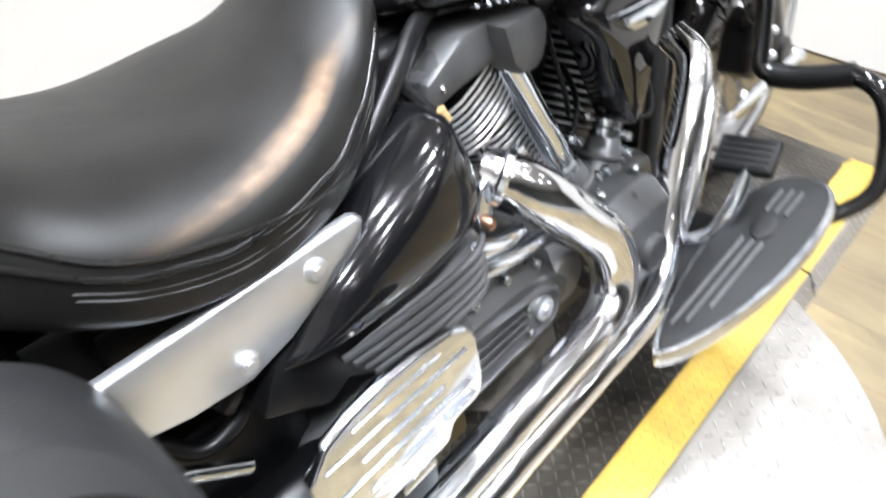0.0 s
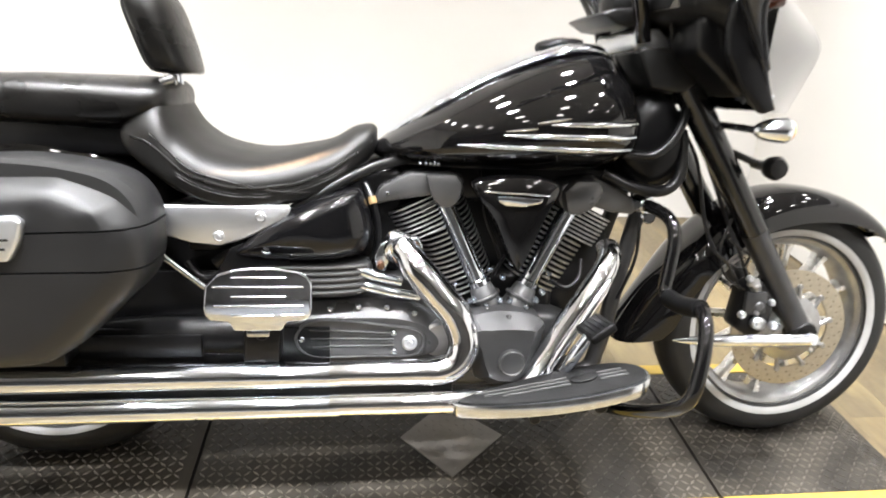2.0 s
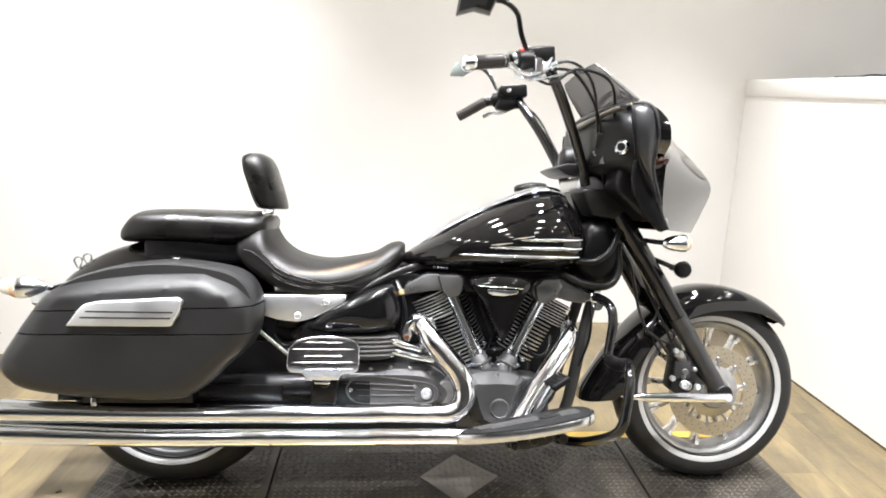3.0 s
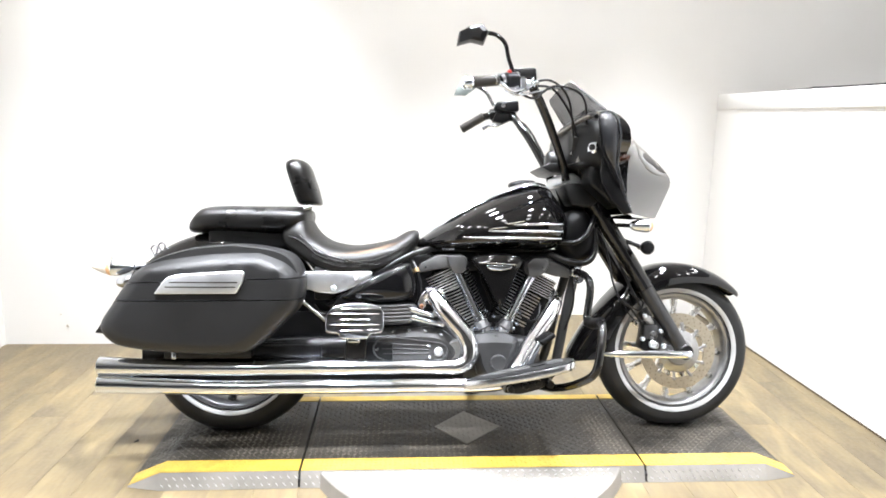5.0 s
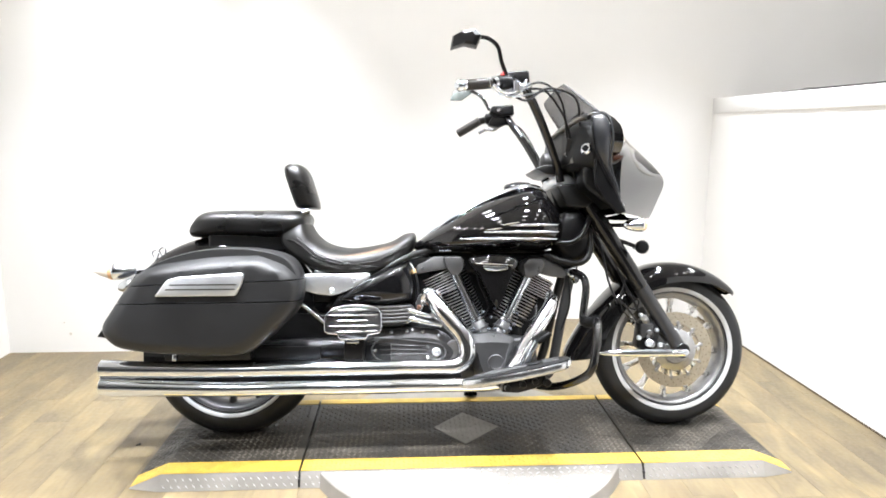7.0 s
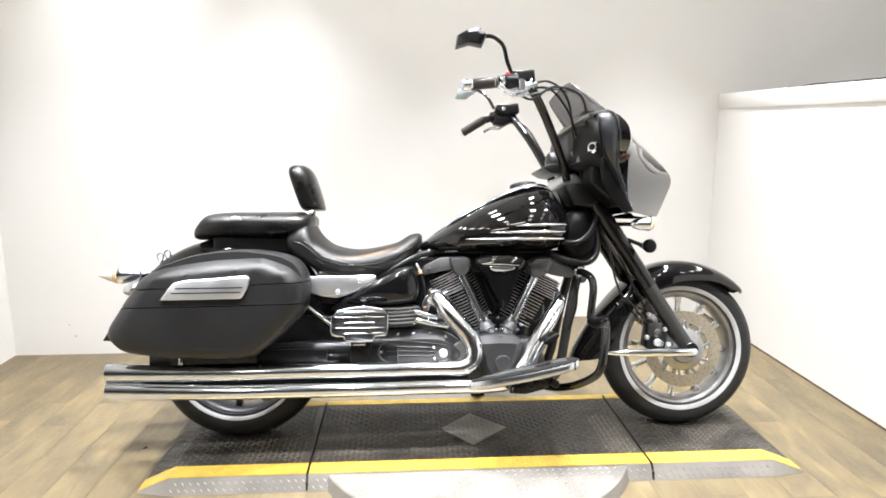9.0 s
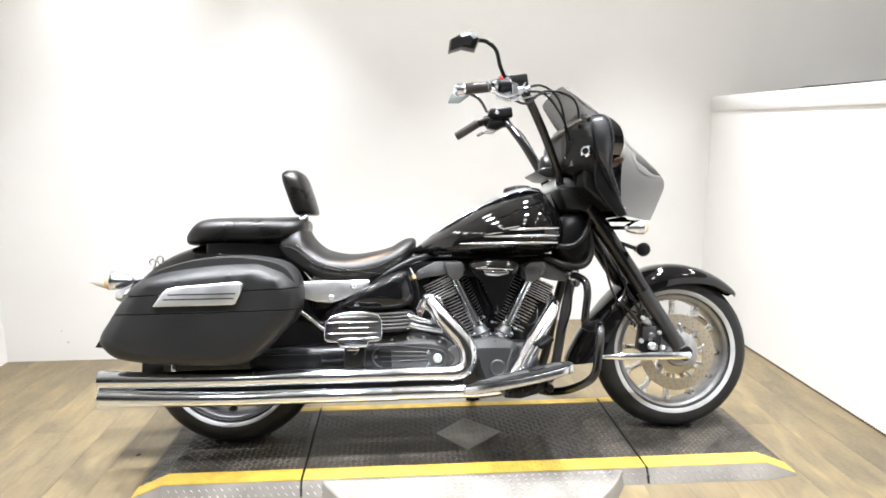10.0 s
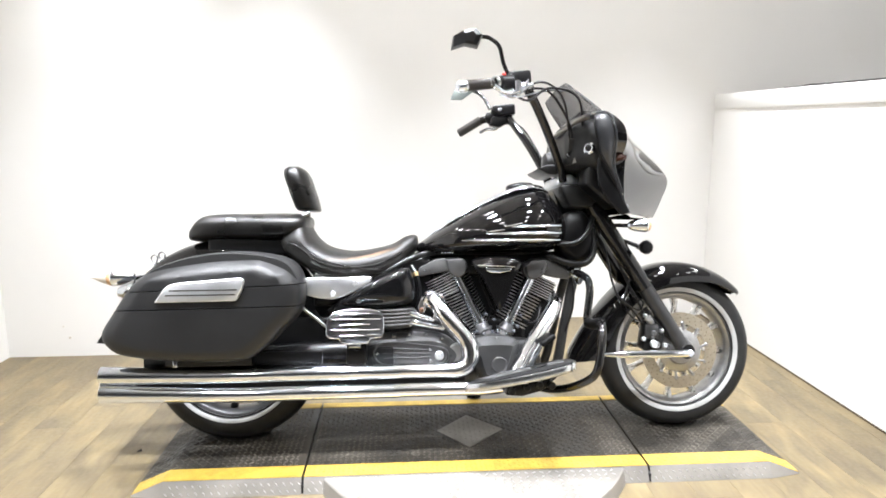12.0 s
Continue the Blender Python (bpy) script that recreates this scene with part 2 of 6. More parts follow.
CLEAR = material("frosted_white_lens", (0.72, 0.66, 0.58), 0.12, coat=0.8, vary=0.1, scale=40)


def glow(name, colour, strength):
    m = bpy.data.materials.new(name)
    m.use_nodes = True
    b = m.node_tree.nodes["Principled BSDF"]
    b.inputs["Base Color"].default_value = (*colour, 1)
    b.inputs["Emission Color"].default_value = (*colour, 1)
    b.inputs["Emission Strength"].default_value = strength
    return m


LAMP = glow("lamp_glow", (1.0, 0.98, 0.95), 40.0)
INNER = material("charcoal_plastic", (0.012, 0.012, 0.012), 0.36, vary=0.3, scale=25, bump=0.1, bump_scale=500, spec=0.25)

# ---------------- mesh helpers ----------------


def part(name, bm, mat, parent=None, label="", angle=38, mats=()):
    """Links a bmesh as one mesh object under a thing or part."""
    me = bpy.data.meshes.new(name)
    bmesh.ops.recalc_face_normals(bm, faces=bm.faces)
    bm.to_mesh(me)
    bm.free()
    for p in me.polygons:
        p.use_smooth = True
    me.set_sharp_from_angle(angle=radians(angle))
    me.materials.append(mat)
    for extra in mats:
        me.materials.append(extra)
    ob = new(name, me)
    if parent:
        ob.parent = parent
    if label:
        tagged(ob, label)
    return ob


def empty(name, m, label="", category="", group=""):
    ob = new(name)
    ob.matrix_world = m
    return tagged(ob, label, category, group)


def spline(points, n):
    """n points along a smooth curve through the points, at even steps of the index."""
    p = np.array(points, float)
    p = np.vstack([2 * p[0] - p[1], p, 2 * p[-1] - p[-2]])
    out = []
    for u in np.linspace(0, len(points) - 1, n):
        i = min(int(u), len(points) - 2)
        t = u - i
        a, b, c, d = p[i], p[i + 1], p[i + 2], p[i + 3]
        out.append(0.5 * (2 * b + (c - a) * t + (2 * a - 5 * b + 4 * c - d) * t * t + (3 * b - a - 3 * c + d) * t ** 3))
    return np.array(out)


def ring_mesh(bm, rings, closed=True, cap=True):
    vs = [[bm.verts.new(tuple(p)) for p in r] for r in rings]
    n = len(vs[0])
    for a, b in zip(vs, vs[1:]):
        for i in range(n if closed else n - 1):
            j = (i + 1) % n
            bm.faces.new((a[i], a[j], b[j], b[i]))
    if cap and closed:
        bm.faces.new(vs[0])
        bm.faces.new(list(reversed(vs[-1])))
    return vs


def tube(points, radius, n=0, seg=14, bm=None, flat=1.0):
    """A tube along a smooth curve; radius is one number or one per point."""
    bm = bm or bmesh.new()
    n = n or (2 if len(points) == 2 else 6 * (len(points) - 1))
    path = spline(points, n) if len(points) > 2 else np.array(points, float)
    n = len(path)
    rad = [radius] * len(points) if np.isscalar(radius) else list(radius)
    rr = spline([(r,) for r in rad], n)[:, 0] if len(rad) > 2 else np.linspace(rad[0], rad[-1], n)
    side = None
    rings = []
    for i in range(n):
        t = Vector(path[min(i + 1, n - 1)] - path[max(i - 1, 0)]).normalized()
        if side is None:
            side = t.orthogonal().normalized()
            if abs(t.y) < 0.9:
                side = Vector((0, 1, 0)) - t * t.y
                side.normalize()
        else:
            side = (side - t * side.dot(t)).normalized()
        up = t.cross(side)
        c = Vector(path[i])
        rings.append([c + (side * math.cos(a) * flat + up * math.sin(a)) * max(rr[i], 1e-4) for a in np.linspace(0, 2 * math.pi, seg, endpoint=False)])
    ring_mesh(bm, rings)
    return bm


def body(stations, n=40, seg=36, axis="x"):
    """A lofted body. Stations: (x, low, widest, high, half width, upper power, lower power[, y of the middle]) along x (or z: x and z change places)."""
    st = spline([(*s, 0.0)[:8] for s in stations], n)
    bm = bmesh.new()
    rings = []
    for s in st:
        x, lo, zw, hi, w, nu, nl, ym = s
        ring = []
        for a in np.linspace(0, 2 * math.pi, seg, endpoint=False):
            ca, sa = math.cos(a), math.sin(a)
            p = nu if sa >= 0 else nl
            y = ym + max(w, 0.001) * math.copysign(abs(ca) ** (2 / p), ca)
            z = zw + (hi - zw if sa >= 0 else zw - lo) * math.copysign(abs(sa) ** (2 / p), sa)
            ring.append((x, y, z) if axis == "x" else (z, y, x))
        rings.append(ring)
    ring_mesh(bm, rings)
    return bm


def plate(outline, y0, y1, bevel=0.004, segs=2, bm=None):
    """A side-view outline of (x, z), extruded from y0 to y1, with rounded edges."""
    bm2 = bmesh.new()
    a = [bm2.verts.new((x, y0, z)) for x, z in outline]
    f = bm2.faces.new(a)
    r = bmesh.ops.extrude_face_region(bm2, geom=[f])
    bmesh.ops.translate(bm2, verts=[v for v in r["geom"] if isinstance(v, bmesh.types.BMVert)], vec=(0, y1 - y0, 0))
    if bevel:
        bmesh.ops.bevel(bm2, geom=bm2.edges[:], offset=bevel, segments=segs, affect="EDGES", profile=0.5, clamp_overlap=True)
    if bm is None:
        return bm2
    merge(bm, bm2)
    return bm


def merge(bm, other):
    me = bpy.data.meshes.new("temporary")
    other.to_mesh(me)
    other.free()
    bm.from_mesh(me)
    bpy.data.meshes.remove(me)


def puff(outline, layers, n=60, smooth=True):
    """A side-view outline shrunk about its middle layer by layer: (y, scale)."""
    o = np.array(outline, float)
    if smooth:
        k = len(o)
        ext = np.vstack([o, o[:3]])
        o = spline(np.vstack([o[-1:], ext]), (k + 3) * 6 + 1)[6:6 + k * 6]
    mid = (o.max(0) + o.min(0)) / 2
    bm = bmesh.new()
    ring_mesh(bm, [[(mid[0] + (x - mid[0]) * s, y, mid[1] + (z - mid[1]) * s) for x, z in o] for y, s in layers])
    return bm


def lathe(profile, centre, seg=64, bm=None, closed=False):
    """A profile of (radius, y) turned about the axle through centre (x, z)."""
    bm = bm or bmesh.new()
    rings = [[(centre[0] + r * math.cos(a), y, centre[1] + r * math.sin(a)) for r, y in profile] for a in np.linspace(0, 2 * math.pi, seg, endpoint=False)]
    vs = [[bm.verts.new(p) for p in r] for r in rings]
    k = len(profile)
    for i in range(seg):
        a, b = vs[i], vs[(i + 1) % seg]
        for j in range(k if closed else k - 1):
            bm.faces.new((a[j], a[(j + 1) % k], b[(j + 1) % k], b[j]))
    return bm


def rod(a, b, r, r2=None, seg=14, bm=None, bevel=0.0):
    """A straight round bar from a to b."""
    a, b = Vector(a), Vector(b)
    d = (b - a).normalized()
    s = d.orthogonal().normalized()
    u = d.cross(s)
    r2 = r if r2 is None else r2
    bm = bm or bmesh.new()
    at = [(0.0, max(r - bevel, 1e-4)), (bevel, r), ((b - a).length - bevel, r2), ((b - a).length, max(r2 - bevel, 1e-4))] if bevel else [(0.0, r), ((b - a).length, r2)]
    ring_mesh(bm, [[a + d * t + (s * math.cos(k) + u * math.sin(k)) * q for k in np.linspace(0, 2 * math.pi, seg, endpoint=False)] for t, q in at])
    return bm


def block(lo, hi, bevel=0.004, segs=2, bm=None):
    bm2 = bmesh.new()
    bmesh.ops.create_cube(bm2, size=1)
    for v in bm2.verts:
        v.co = [lo[i] + (v.co[i] + 0.5) * (hi[i] - lo[i]) for i in range(3)]
    if bevel:
        bmesh.ops.bevel(bm2, geom=bm2.edges[:], offset=bevel, segments=segs, affect="EDGES", profile=0.5)
    if bm is None:
        return bm2
    merge(bm, bm2)
    return bm


def bolt(name, p, r, parent, mat=None, out=0.008, label=""):
    """A domed bolt head that faces the right-hand side (-y)."""
    x, y, z = p
    bm = lathe([(0.0001, y - out), (r * 0.35, y - out), (r * 0.4, y - out * 0.55), (r * 0.75, y - out * 0.8), (r, y - out * 0.45), (r, y + 0.006)], (x, z), 16)
    return part(name, bm, mat or CHROME_DULL, parent, label)


# ---------------- the room ----------------
X0, X1, YP, YB, YF, ZC, XE = -1.545, 2.62, 1.15, 1.7, -6.5, 3.1, 5.4


def wall(name, lo, hi, mat, label):
    return tagged(part(name, block(lo, hi, 0.0), mat), label, "wall", kind="structure")


wall("wall_north_panel", (X0 - 0.12, YP, 0), (-0.745, YP + 0.1, ZC), WALL, "white painted wall that stands forward of its neighbour")
angled = bmesh.new()
bend = [tuple(p) for p in spline([(-0.1, YP + 0.285), (0.3, YP + 0.452), (0.7, YB - 0.022), (1.1, YB)], 13)]
ring_mesh(angled, [[(-0.745, YP, z)] + [(x, y, z) for x, y in bend] + [(XE, YB, z), (XE, YB + 0.12, z), (0.46, YB + 0.12, z), (-0.745, YP + 0.12, z)] for z in (0, ZC)])
tagged(part("wall_north", angled, WALL, angle=20), "plain white painted wall behind the motorcycle", "wall", kind="structure")
wall("wall_west", (X0 - 0.12, -2.2, 0), (X0, YP, ZC), WALL, "white painted side wall of the display bay")
wall("wall_east", (X1, -2.2, 0), (X1 + 0.12, YB - 0.002, 1.345), WALL, "white painted half-height partition with a trim cap")
tagged(part("trim", block((X1 - 0.007, -2.2, 1.345), (X1 + 0.135, YB - 0.002, 1.438), 0.005), WALL), "white painted cap board on the partition", "trim", kind="structure")
wall("wall_east_far", (XE, YF, 0), (XE + 0.12, YB + 0.12, ZC), WALL_UP, "wall beyond the low partition, coloured beige grey for its weaker light")
wall("wall_west_far", (-4.2, YF, 0), (-4.08, -2.2, ZC), DARKWALL, "grey showroom wall")
wall("wall_south", (-4.2, YF - 0.12, 0), (XE + 0.12, YF, ZC), DARKWALL, "grey showroom wall at the far end")
wall("wall_return_west", (-4.08, -2.3, 0), (X0 - 0.12, -2.2, ZC), DARKWALL, "grey showroom wall")
tagged(part("ceiling", block((-4.2, YF - 0.12, ZC), (XE + 0.12, YB + 0.12, ZC + 0.1), 0), CEIL), "plain pale ceiling", "ceiling", kind="structure")
# thin cable lying on the partition's cap
tagged(part("cable", tube([(X1 + 0.03, 0.98, 1.441), (X1 + 0.02, 0.8, 1.442), (X1 + 0.012, 0.72, 1.446), (X1 + 0.008, 0.6, 1.443), (X1 + 0.01, 0.3, 1.442), (X1 + 0.014, -0.8, 1.442)], 0.0045, 30, 8), SATIN),
       "thin black cable lying on the white cap board", "cable")

# filled screw holes low on the forward wall panel
for x, z, r in ((-1.208, 0.106, 0.008), (-1.237, 0.171, 0.005)):
    spot = bmesh.new()
    bmesh.ops.create_cone(spot, cap_ends=True, segments=14, radius1=r, radius2=r * 0.8, depth=0.003, matrix=Matrix.Translation((x, YP - 0.001, z)) @ Matrix.Rotation(radians(90), 4, "X"))
    tagged(part("wall_plug", spot, WALL_UP), "small grey plug set in the white wall", "wall plug")

# floor: a slab and loose-laid planks
floor = tagged(part("floor", block((X0 - 0.12, -2.2, -0.1), (X1 + 0.12, YB + 0.12, -0.004), 0), WOOD), "pale oak look plank floor", "floor", kind="structure")
bm = block((-4.2, YF - 0.12, -0.1), (XE + 0.12, -2.2, -0.002), 0)
block((X1 + 0.12, -2.2, -0.1), (XE + 0.12, YB + 0.12, -0.002), 0, bm=bm)
tagged(part("floor_showroom", bm, CARPET), "grey carpet of the showroom", "floor", kind="structure")
tagged(part("trim", block((X1 - 0.005, -2.2, 0.0), (X1, YB, 0.007), 0), CAULK), "thin dark joint between wall and floor", "trim", kind="structure")
PW, PL = 0.152, 1.22
rnd = random.Random(5)
plank_mesh = None


def plank_end(x):
    """Where the floor ends below the wall behind."""
    return min(YB, YP + max(0.0, x + PW + 0.745) * (YB - YP) / 1.245)


for i in range(int((X1 + 0.1 - X0) / PW) + 1):
    off = rnd.random() * PL
    for j in range(-2, 4):
        x = X0 + i * PW
        y0, y1 = -1.9 + off + j * PL, -1.9 + off + (j + 1) * PL
        ya, yb = max(y0, -2.2), min(y1, plank_end(x) + 0.03)
        if yb - ya < 0.02:
            continue
        if ya > y0 or yb < y1:
            ob = part("plank", block((0, 0, -0.004), (PW - 0.0006, yb - ya - 0.0006, 0.0), 0.0003, 1), WOOD, floor)
        elif plank_mesh is None:
            ob = plank_mesh = part("plank", block((0, 0, -0.004), (PW - 0.0006, PL - 0.0006, 0.0), 0.0003, 1), WOOD, floor)
        else:
            ob = new("plank", plank_mesh.data)
            ob.parent = floor
        ob.location = (x, ya, 0)

# a screw left lying on the planks
screw = rod((-0.413, -0.022, 0.0045), (-0.404, -0.013, 0.0045), 0.0025, seg=10)
rod((-0.4045, -0.0135, 0.0045), (-0.402, -0.011, 0.0045), 0.0045, seg=12, bm=screw)
tagged(part("screw", screw, SATIN), "small black screw lying on the plank floor", "screw")

# ceiling lamps; row gy 0.9 and column gx 3.5 added to brighten walls
lamp_thing = None
for gx in (-0.75, 0.2, 1.15, 2.1, 3.5):
    for gy in (-3.3, -2.2, -1.1, 0.0, 0.9):
        m = pose(gx, gy, ZC)
        if lamp_thing is None:
            lamp_thing = empty("ceiling_spotlight", m, "round white recessed ceiling downlight, switched on", "light", "ceiling downlights")
            ring = bmesh.new()
            vs = [[ring.verts.new((r * math.cos(a), r * math.sin(a), z)) for r, z in ((0.09, -0.004), (0.094, -0.012), (0.112, -0.008), (0.115, 0.0))] for a in np.linspace(0, 2 * math.pi, 32, endpoint=False)]
            for k in range(32):
                for q in range(3):
                    ring.faces.new((vs[k][q], vs[k][q + 1], vs[(k + 1) % 32][q + 1], vs[(k + 1) % 32][q]))
            part("trim_ring", ring, WALL, lamp_thing)
            dsc = bmesh.new()
            bmesh.ops.create_circle(dsc, cap_ends=True, segments=32, radius=0.09)
            bmesh.ops.translate(dsc, verts=dsc.verts[:], vec=(0, 0, -0.003))
            part("diffuser", dsc, LAMP, lamp_thing, "glowing lamp disc")
        else:
            copy_thing(lamp_thing, m)
        la = bpy.data.lights.new("downlight", "AREA")
        la.shape, la.size, la.energy, la.color, la.spread = "DISK", 0.17, (13.5 if gy < 0.5 else 6.8 if gx < 0 else 9.2) * (0.6 if gx > 3 else 1.0), (0.98, 1.0, 1.045), radians(57 if gy > 0.5 else 76)
        new("downlight", la).matrix_world = pose(gx, gy, ZC - 0.02)

# ---------------- the lift ----------------
LX0, LS0, LS1, LX1, LYN, LYF = -0.312, 0.278, 1.513, 2.078, -0.346, 0.284
SKIRT = 0.027


def tread(bm, x0, x1, y0, y1, z, pitch=0.03, size=(0.012, 0.0028), high=0.0016, keep=None):
    """Rows of raised lozenges, every other one turned."""
    k = 0
    for i in range(int((x1 - x0) / pitch)):
        for j in range(int((y1 - y0) / pitch)):
            cx, cy = x0 + (i + 0.5) * pitch, y0 + (j + 0.5) * pitch
            if keep and not keep(cx, cy):
                continue
            a = radians(45 if (i + j) % 2 else -45)
            c, s = math.cos(a), math.sin(a)
            L, W = size
            pts = [(-L, 0), (0, -W), (L, 0), (0, W)]
            def at(u, v, h):
                x = cx + u * c - v * s
                return (x, cy + u * s + v * c, (z(x) if callable(z) else z) + h)
            vs = [bm.verts.new(at(u, v, 0)) for u, v in pts]
            t = [bm.verts.new(at(0.5 * u, 0.5 * v, high)) for u, v in pts]
            for q in range(4):
                bm.faces.new((vs[q], vs[(q + 1) % 4], t[(q + 1) % 4], t[q]))
            bm.faces.new(t)
    return bm


def deck(name, x0, x1, ramp0, ramp1, label):
    """One deck section: flat, with a sloping run-on at one end, sloped skirts, tape and tread."""
    xs = [x0] + ([x0 + ramp0] if ramp0 else []) + ([x1 - ramp1] if ramp1 else []) + [x1]
    zs = [0.004 if ramp0 else LIFT] + ([LIFT] if ramp0 else []) + ([LIFT] if ramp1 else []) + [0.004 if ramp1 else LIFT]
    bm = bmesh.new()
    rings = []
    for x, z in zip(xs, zs):
        rings.append([(x, LYN, z), (x, LYF, z), (x, LYF + SKIRT * z / LIFT, 0.0), (x, LYN - SKIRT * z / LIFT, 0.0)])
    ring_mesh(bm, rings)
    d = part(name, bm, TREAD_BLACK, None, angle=10)
    tagged(d, label, "lift deck", "lift deck sections")

    def top(x):
        return float(np.interp(x, xs, zs))
    for side, (ya, yb) in (("near", (LYN, LYN + 0.08)), ("far", (LYF - 0.047, LYF))):
        t = bmesh.new()
        rows = [[t.verts.new((x, y, z + 0.0025)) for y in (ya + 0.002, yb)] for x, z in zip(xs, zs)]
        for a, b in zip(rows, rows[1:]):
            t.faces.new((a[0], b[0], b[1], a[1]))
        r = bmesh.ops.extrude_face_region(t, geom=t.faces[:])
        bmesh.ops.translate(t, verts=[v for v in r["geom"] if isinstance(v, bmesh.types.BMVert)], vec=(0, 0, -0.0035))
        part("yellow_tape", t, YELLOW, d, "worn yellow edge tape", 10)
    sk = bmesh.new()
    rows = [[sk.verts.new((x, LYN - 0.003, z + 0.001)), sk.verts.new((x, LYN - SKIRT * z / LIFT - 0.003, 0.001))] for x, z in zip(xs, zs)]
    for a, b in zip(rows, rows[1:]):
        sk.faces.new((a[0], b[0], b[1], a[1]))
    r = bmesh.ops.extrude_face_region(sk, geom=sk.faces[:])
    bmesh.ops.translate(sk, verts=[v for v in r["geom"] if isinstance(v, bmesh.types.BMVert)], vec=(0, 0.0022, 0))
    part("skirt", sk, TREAD_STEEL, d, "bare tread plate skirt", 10)
    return d, top


centre_deck, top_c = deck("lift_deck", LS0 + 0.004, LS1 - 0.004, 0, 0, "black tread plate lift deck with yellow edge tape")
rear_deck, top_r = deck("lift_deck", LX0, LS0 - 0.004, 0.11, 0, "black tread plate run-on deck under the rear wheel")
front_deck, top_f = deck("lift_deck", LS1 + 0.004, LX1, 0, 0.115, "black tread plate run-off deck under the front wheel")
for d, a, b, zf in ((centre_deck, LS0 + 0.01, LS1 - 0.01, top_c), (rear_deck, LX0 + 0.01, LS0 - 0.01, top_r), (front_deck, LS1 + 0.01, LX1 - 0.01, top_f)):
    tagged(part("tread_pattern", tread(bmesh.new(), a, b, LYN + 0.082, LYF - 0.05, zf, 0.0205, (0.0115, 0.0034), 0.0024), TREAD_MARK, d, angle=20), kind="stuff")
    tagged(part("tape_tread", tread(bmesh.new(), a, b, LYN + 0.004, LYN + 0.079, lambda x, f=zf: f(x) + 0.0024, 0.0175, (0.0085, 0.0026), 0.0013), YELLOW, d, angle=20), kind="stuff")
# skirt lozenges
for d, a, b in ((centre_deck, LS0 + 0.01, LS1 - 0.01), (rear_deck, LX0 + 0.11, LS0 - 0.01), (front_deck, LS1 + 0.01, LX1 - 0.12)):
    bm = bmesh.new()
    for i in range(int((b - a) / 0.026)):
        for j in range(2):
            cx, cz = a + (i + 0.5 + 0.5 * (j % 2)) * 0.026, 0.014 + 0.02 * j
            y = LYN - SKIRT * (1 - cz / LIFT) - 0.0034
            ux, uz = 0.0068, -0.0058
            base = [bm.verts.new((cx + ux * q - uz * 0.2 * w, y - SKIRT / LIFT * (-(uz * q + ux * 0.2 * w)), cz + uz * q + ux * 0.2 * w)) for q, w in ((-1, 0), (0, -1), (1, 0), (0, 1))]
            top_v = bm.verts.new((cx, y - 0.0026, cz + 0.001))
            for q in range(4):
                bm.faces.new((base[q], base[(q + 1) % 4], top_v))
    tagged(part("skirt_tread", bm, STEEL_MARK, d, angle=20), kind="stuff")
# dark joint under the gaps between the sections
for x in (LS0, LS1):
    tagged(part("deck_joint", block((x - 0.0045, LYN - 0.02, 0.0), (x + 0.0045, LYF, LIFT - 0.02), 0), GAP), "dark gap between two lift decks", "joint", kind="structure")

# round turntable plate that the decks stand across
TC, TR = (0.886, -0.094), 0.592
tt = bmesh.new()
ringz = [(TR + 0.014, 0.0), (TR + 0.002, 0.0455), (TR - 0.003, 0.0485), (0.05, 0.0485)]
rows = [[tt.verts.new((TC[0] + r * math.cos(a), TC[1] + r * math.sin(a), z)) for r, z in ringz] for a in np.linspace(0, 2 * math.pi, 96, endpoint=False)]
for i in range(96):
    for j in range(3):
        tt.faces.new((rows[i][j], rows[(i + 1) % 96][j], rows[(i + 1) % 96][j + 1], rows[i][j + 1]))
turn = tagged(part("turntable", tt, TREAD_STEEL, None, angle=30), "round bare tread plate turntable under the lift decks", "turntable")
tagged(part("tread_pattern", tread(bmesh.new(), TC[0] - TR, TC[0] + TR, TC[1] - TR, LYN - 0.002, 0.0485, 0.028, (0.0115, 0.003), 0.0018,
                                   keep=lambda x, y: (x - TC[0]) ** 2 + (y - TC[1]) ** 2 < (TR - 0.015) ** 2), STEEL_MARK, turn, angle=20), kind="stuff")
# diamond-shaped cover plate in the middle of the deck
dia = [(0.766, -0.02), (0.883, -0.168), (1.03, -0.022), (0.895, 0.12)]
dm = bmesh.new()
f = dm.faces.new([dm.verts.new((x, y, LIFT + 0.0005)) for x, y in dia])
r = bmesh.ops.extrude_face_region(dm, geom=[f])
bmesh.ops.translate(dm, verts=[v for v in r["geom"] if isinstance(v, bmesh.types.BMVert)], vec=(0, 0, 0.003))
cover = tagged(part("cover_plate", dm, TREAD_STEEL, None, angle=10), "diamond-shaped bare tread plate cover on the lift deck", "cover plate")
tagged(part("tread_pattern", tread(bmesh.new(), 0.766, 1.03, -0.168, 0.12, LIFT + 0.0035, 0.02, (0.008, 0.002), 0.0012,
                                   keep=lambda x, y: abs(x - 0.896) / 0.12 + abs(y + 0.023) / 0.13 < 1), TREAD_STEEL, cover, angle=20), kind="stuff")

# ---------------- the motorcycle (built upright, leaning on its side stand) ----------------
bike = empty("motorcycle", pose(0, 0, LIFT, -LEAN_DEG), "black cruiser motorcycle with chrome pipes leaning on its side stand", "motorcycle")
FW, RW = (1.737, 0.312), (-0.02, 0.322)


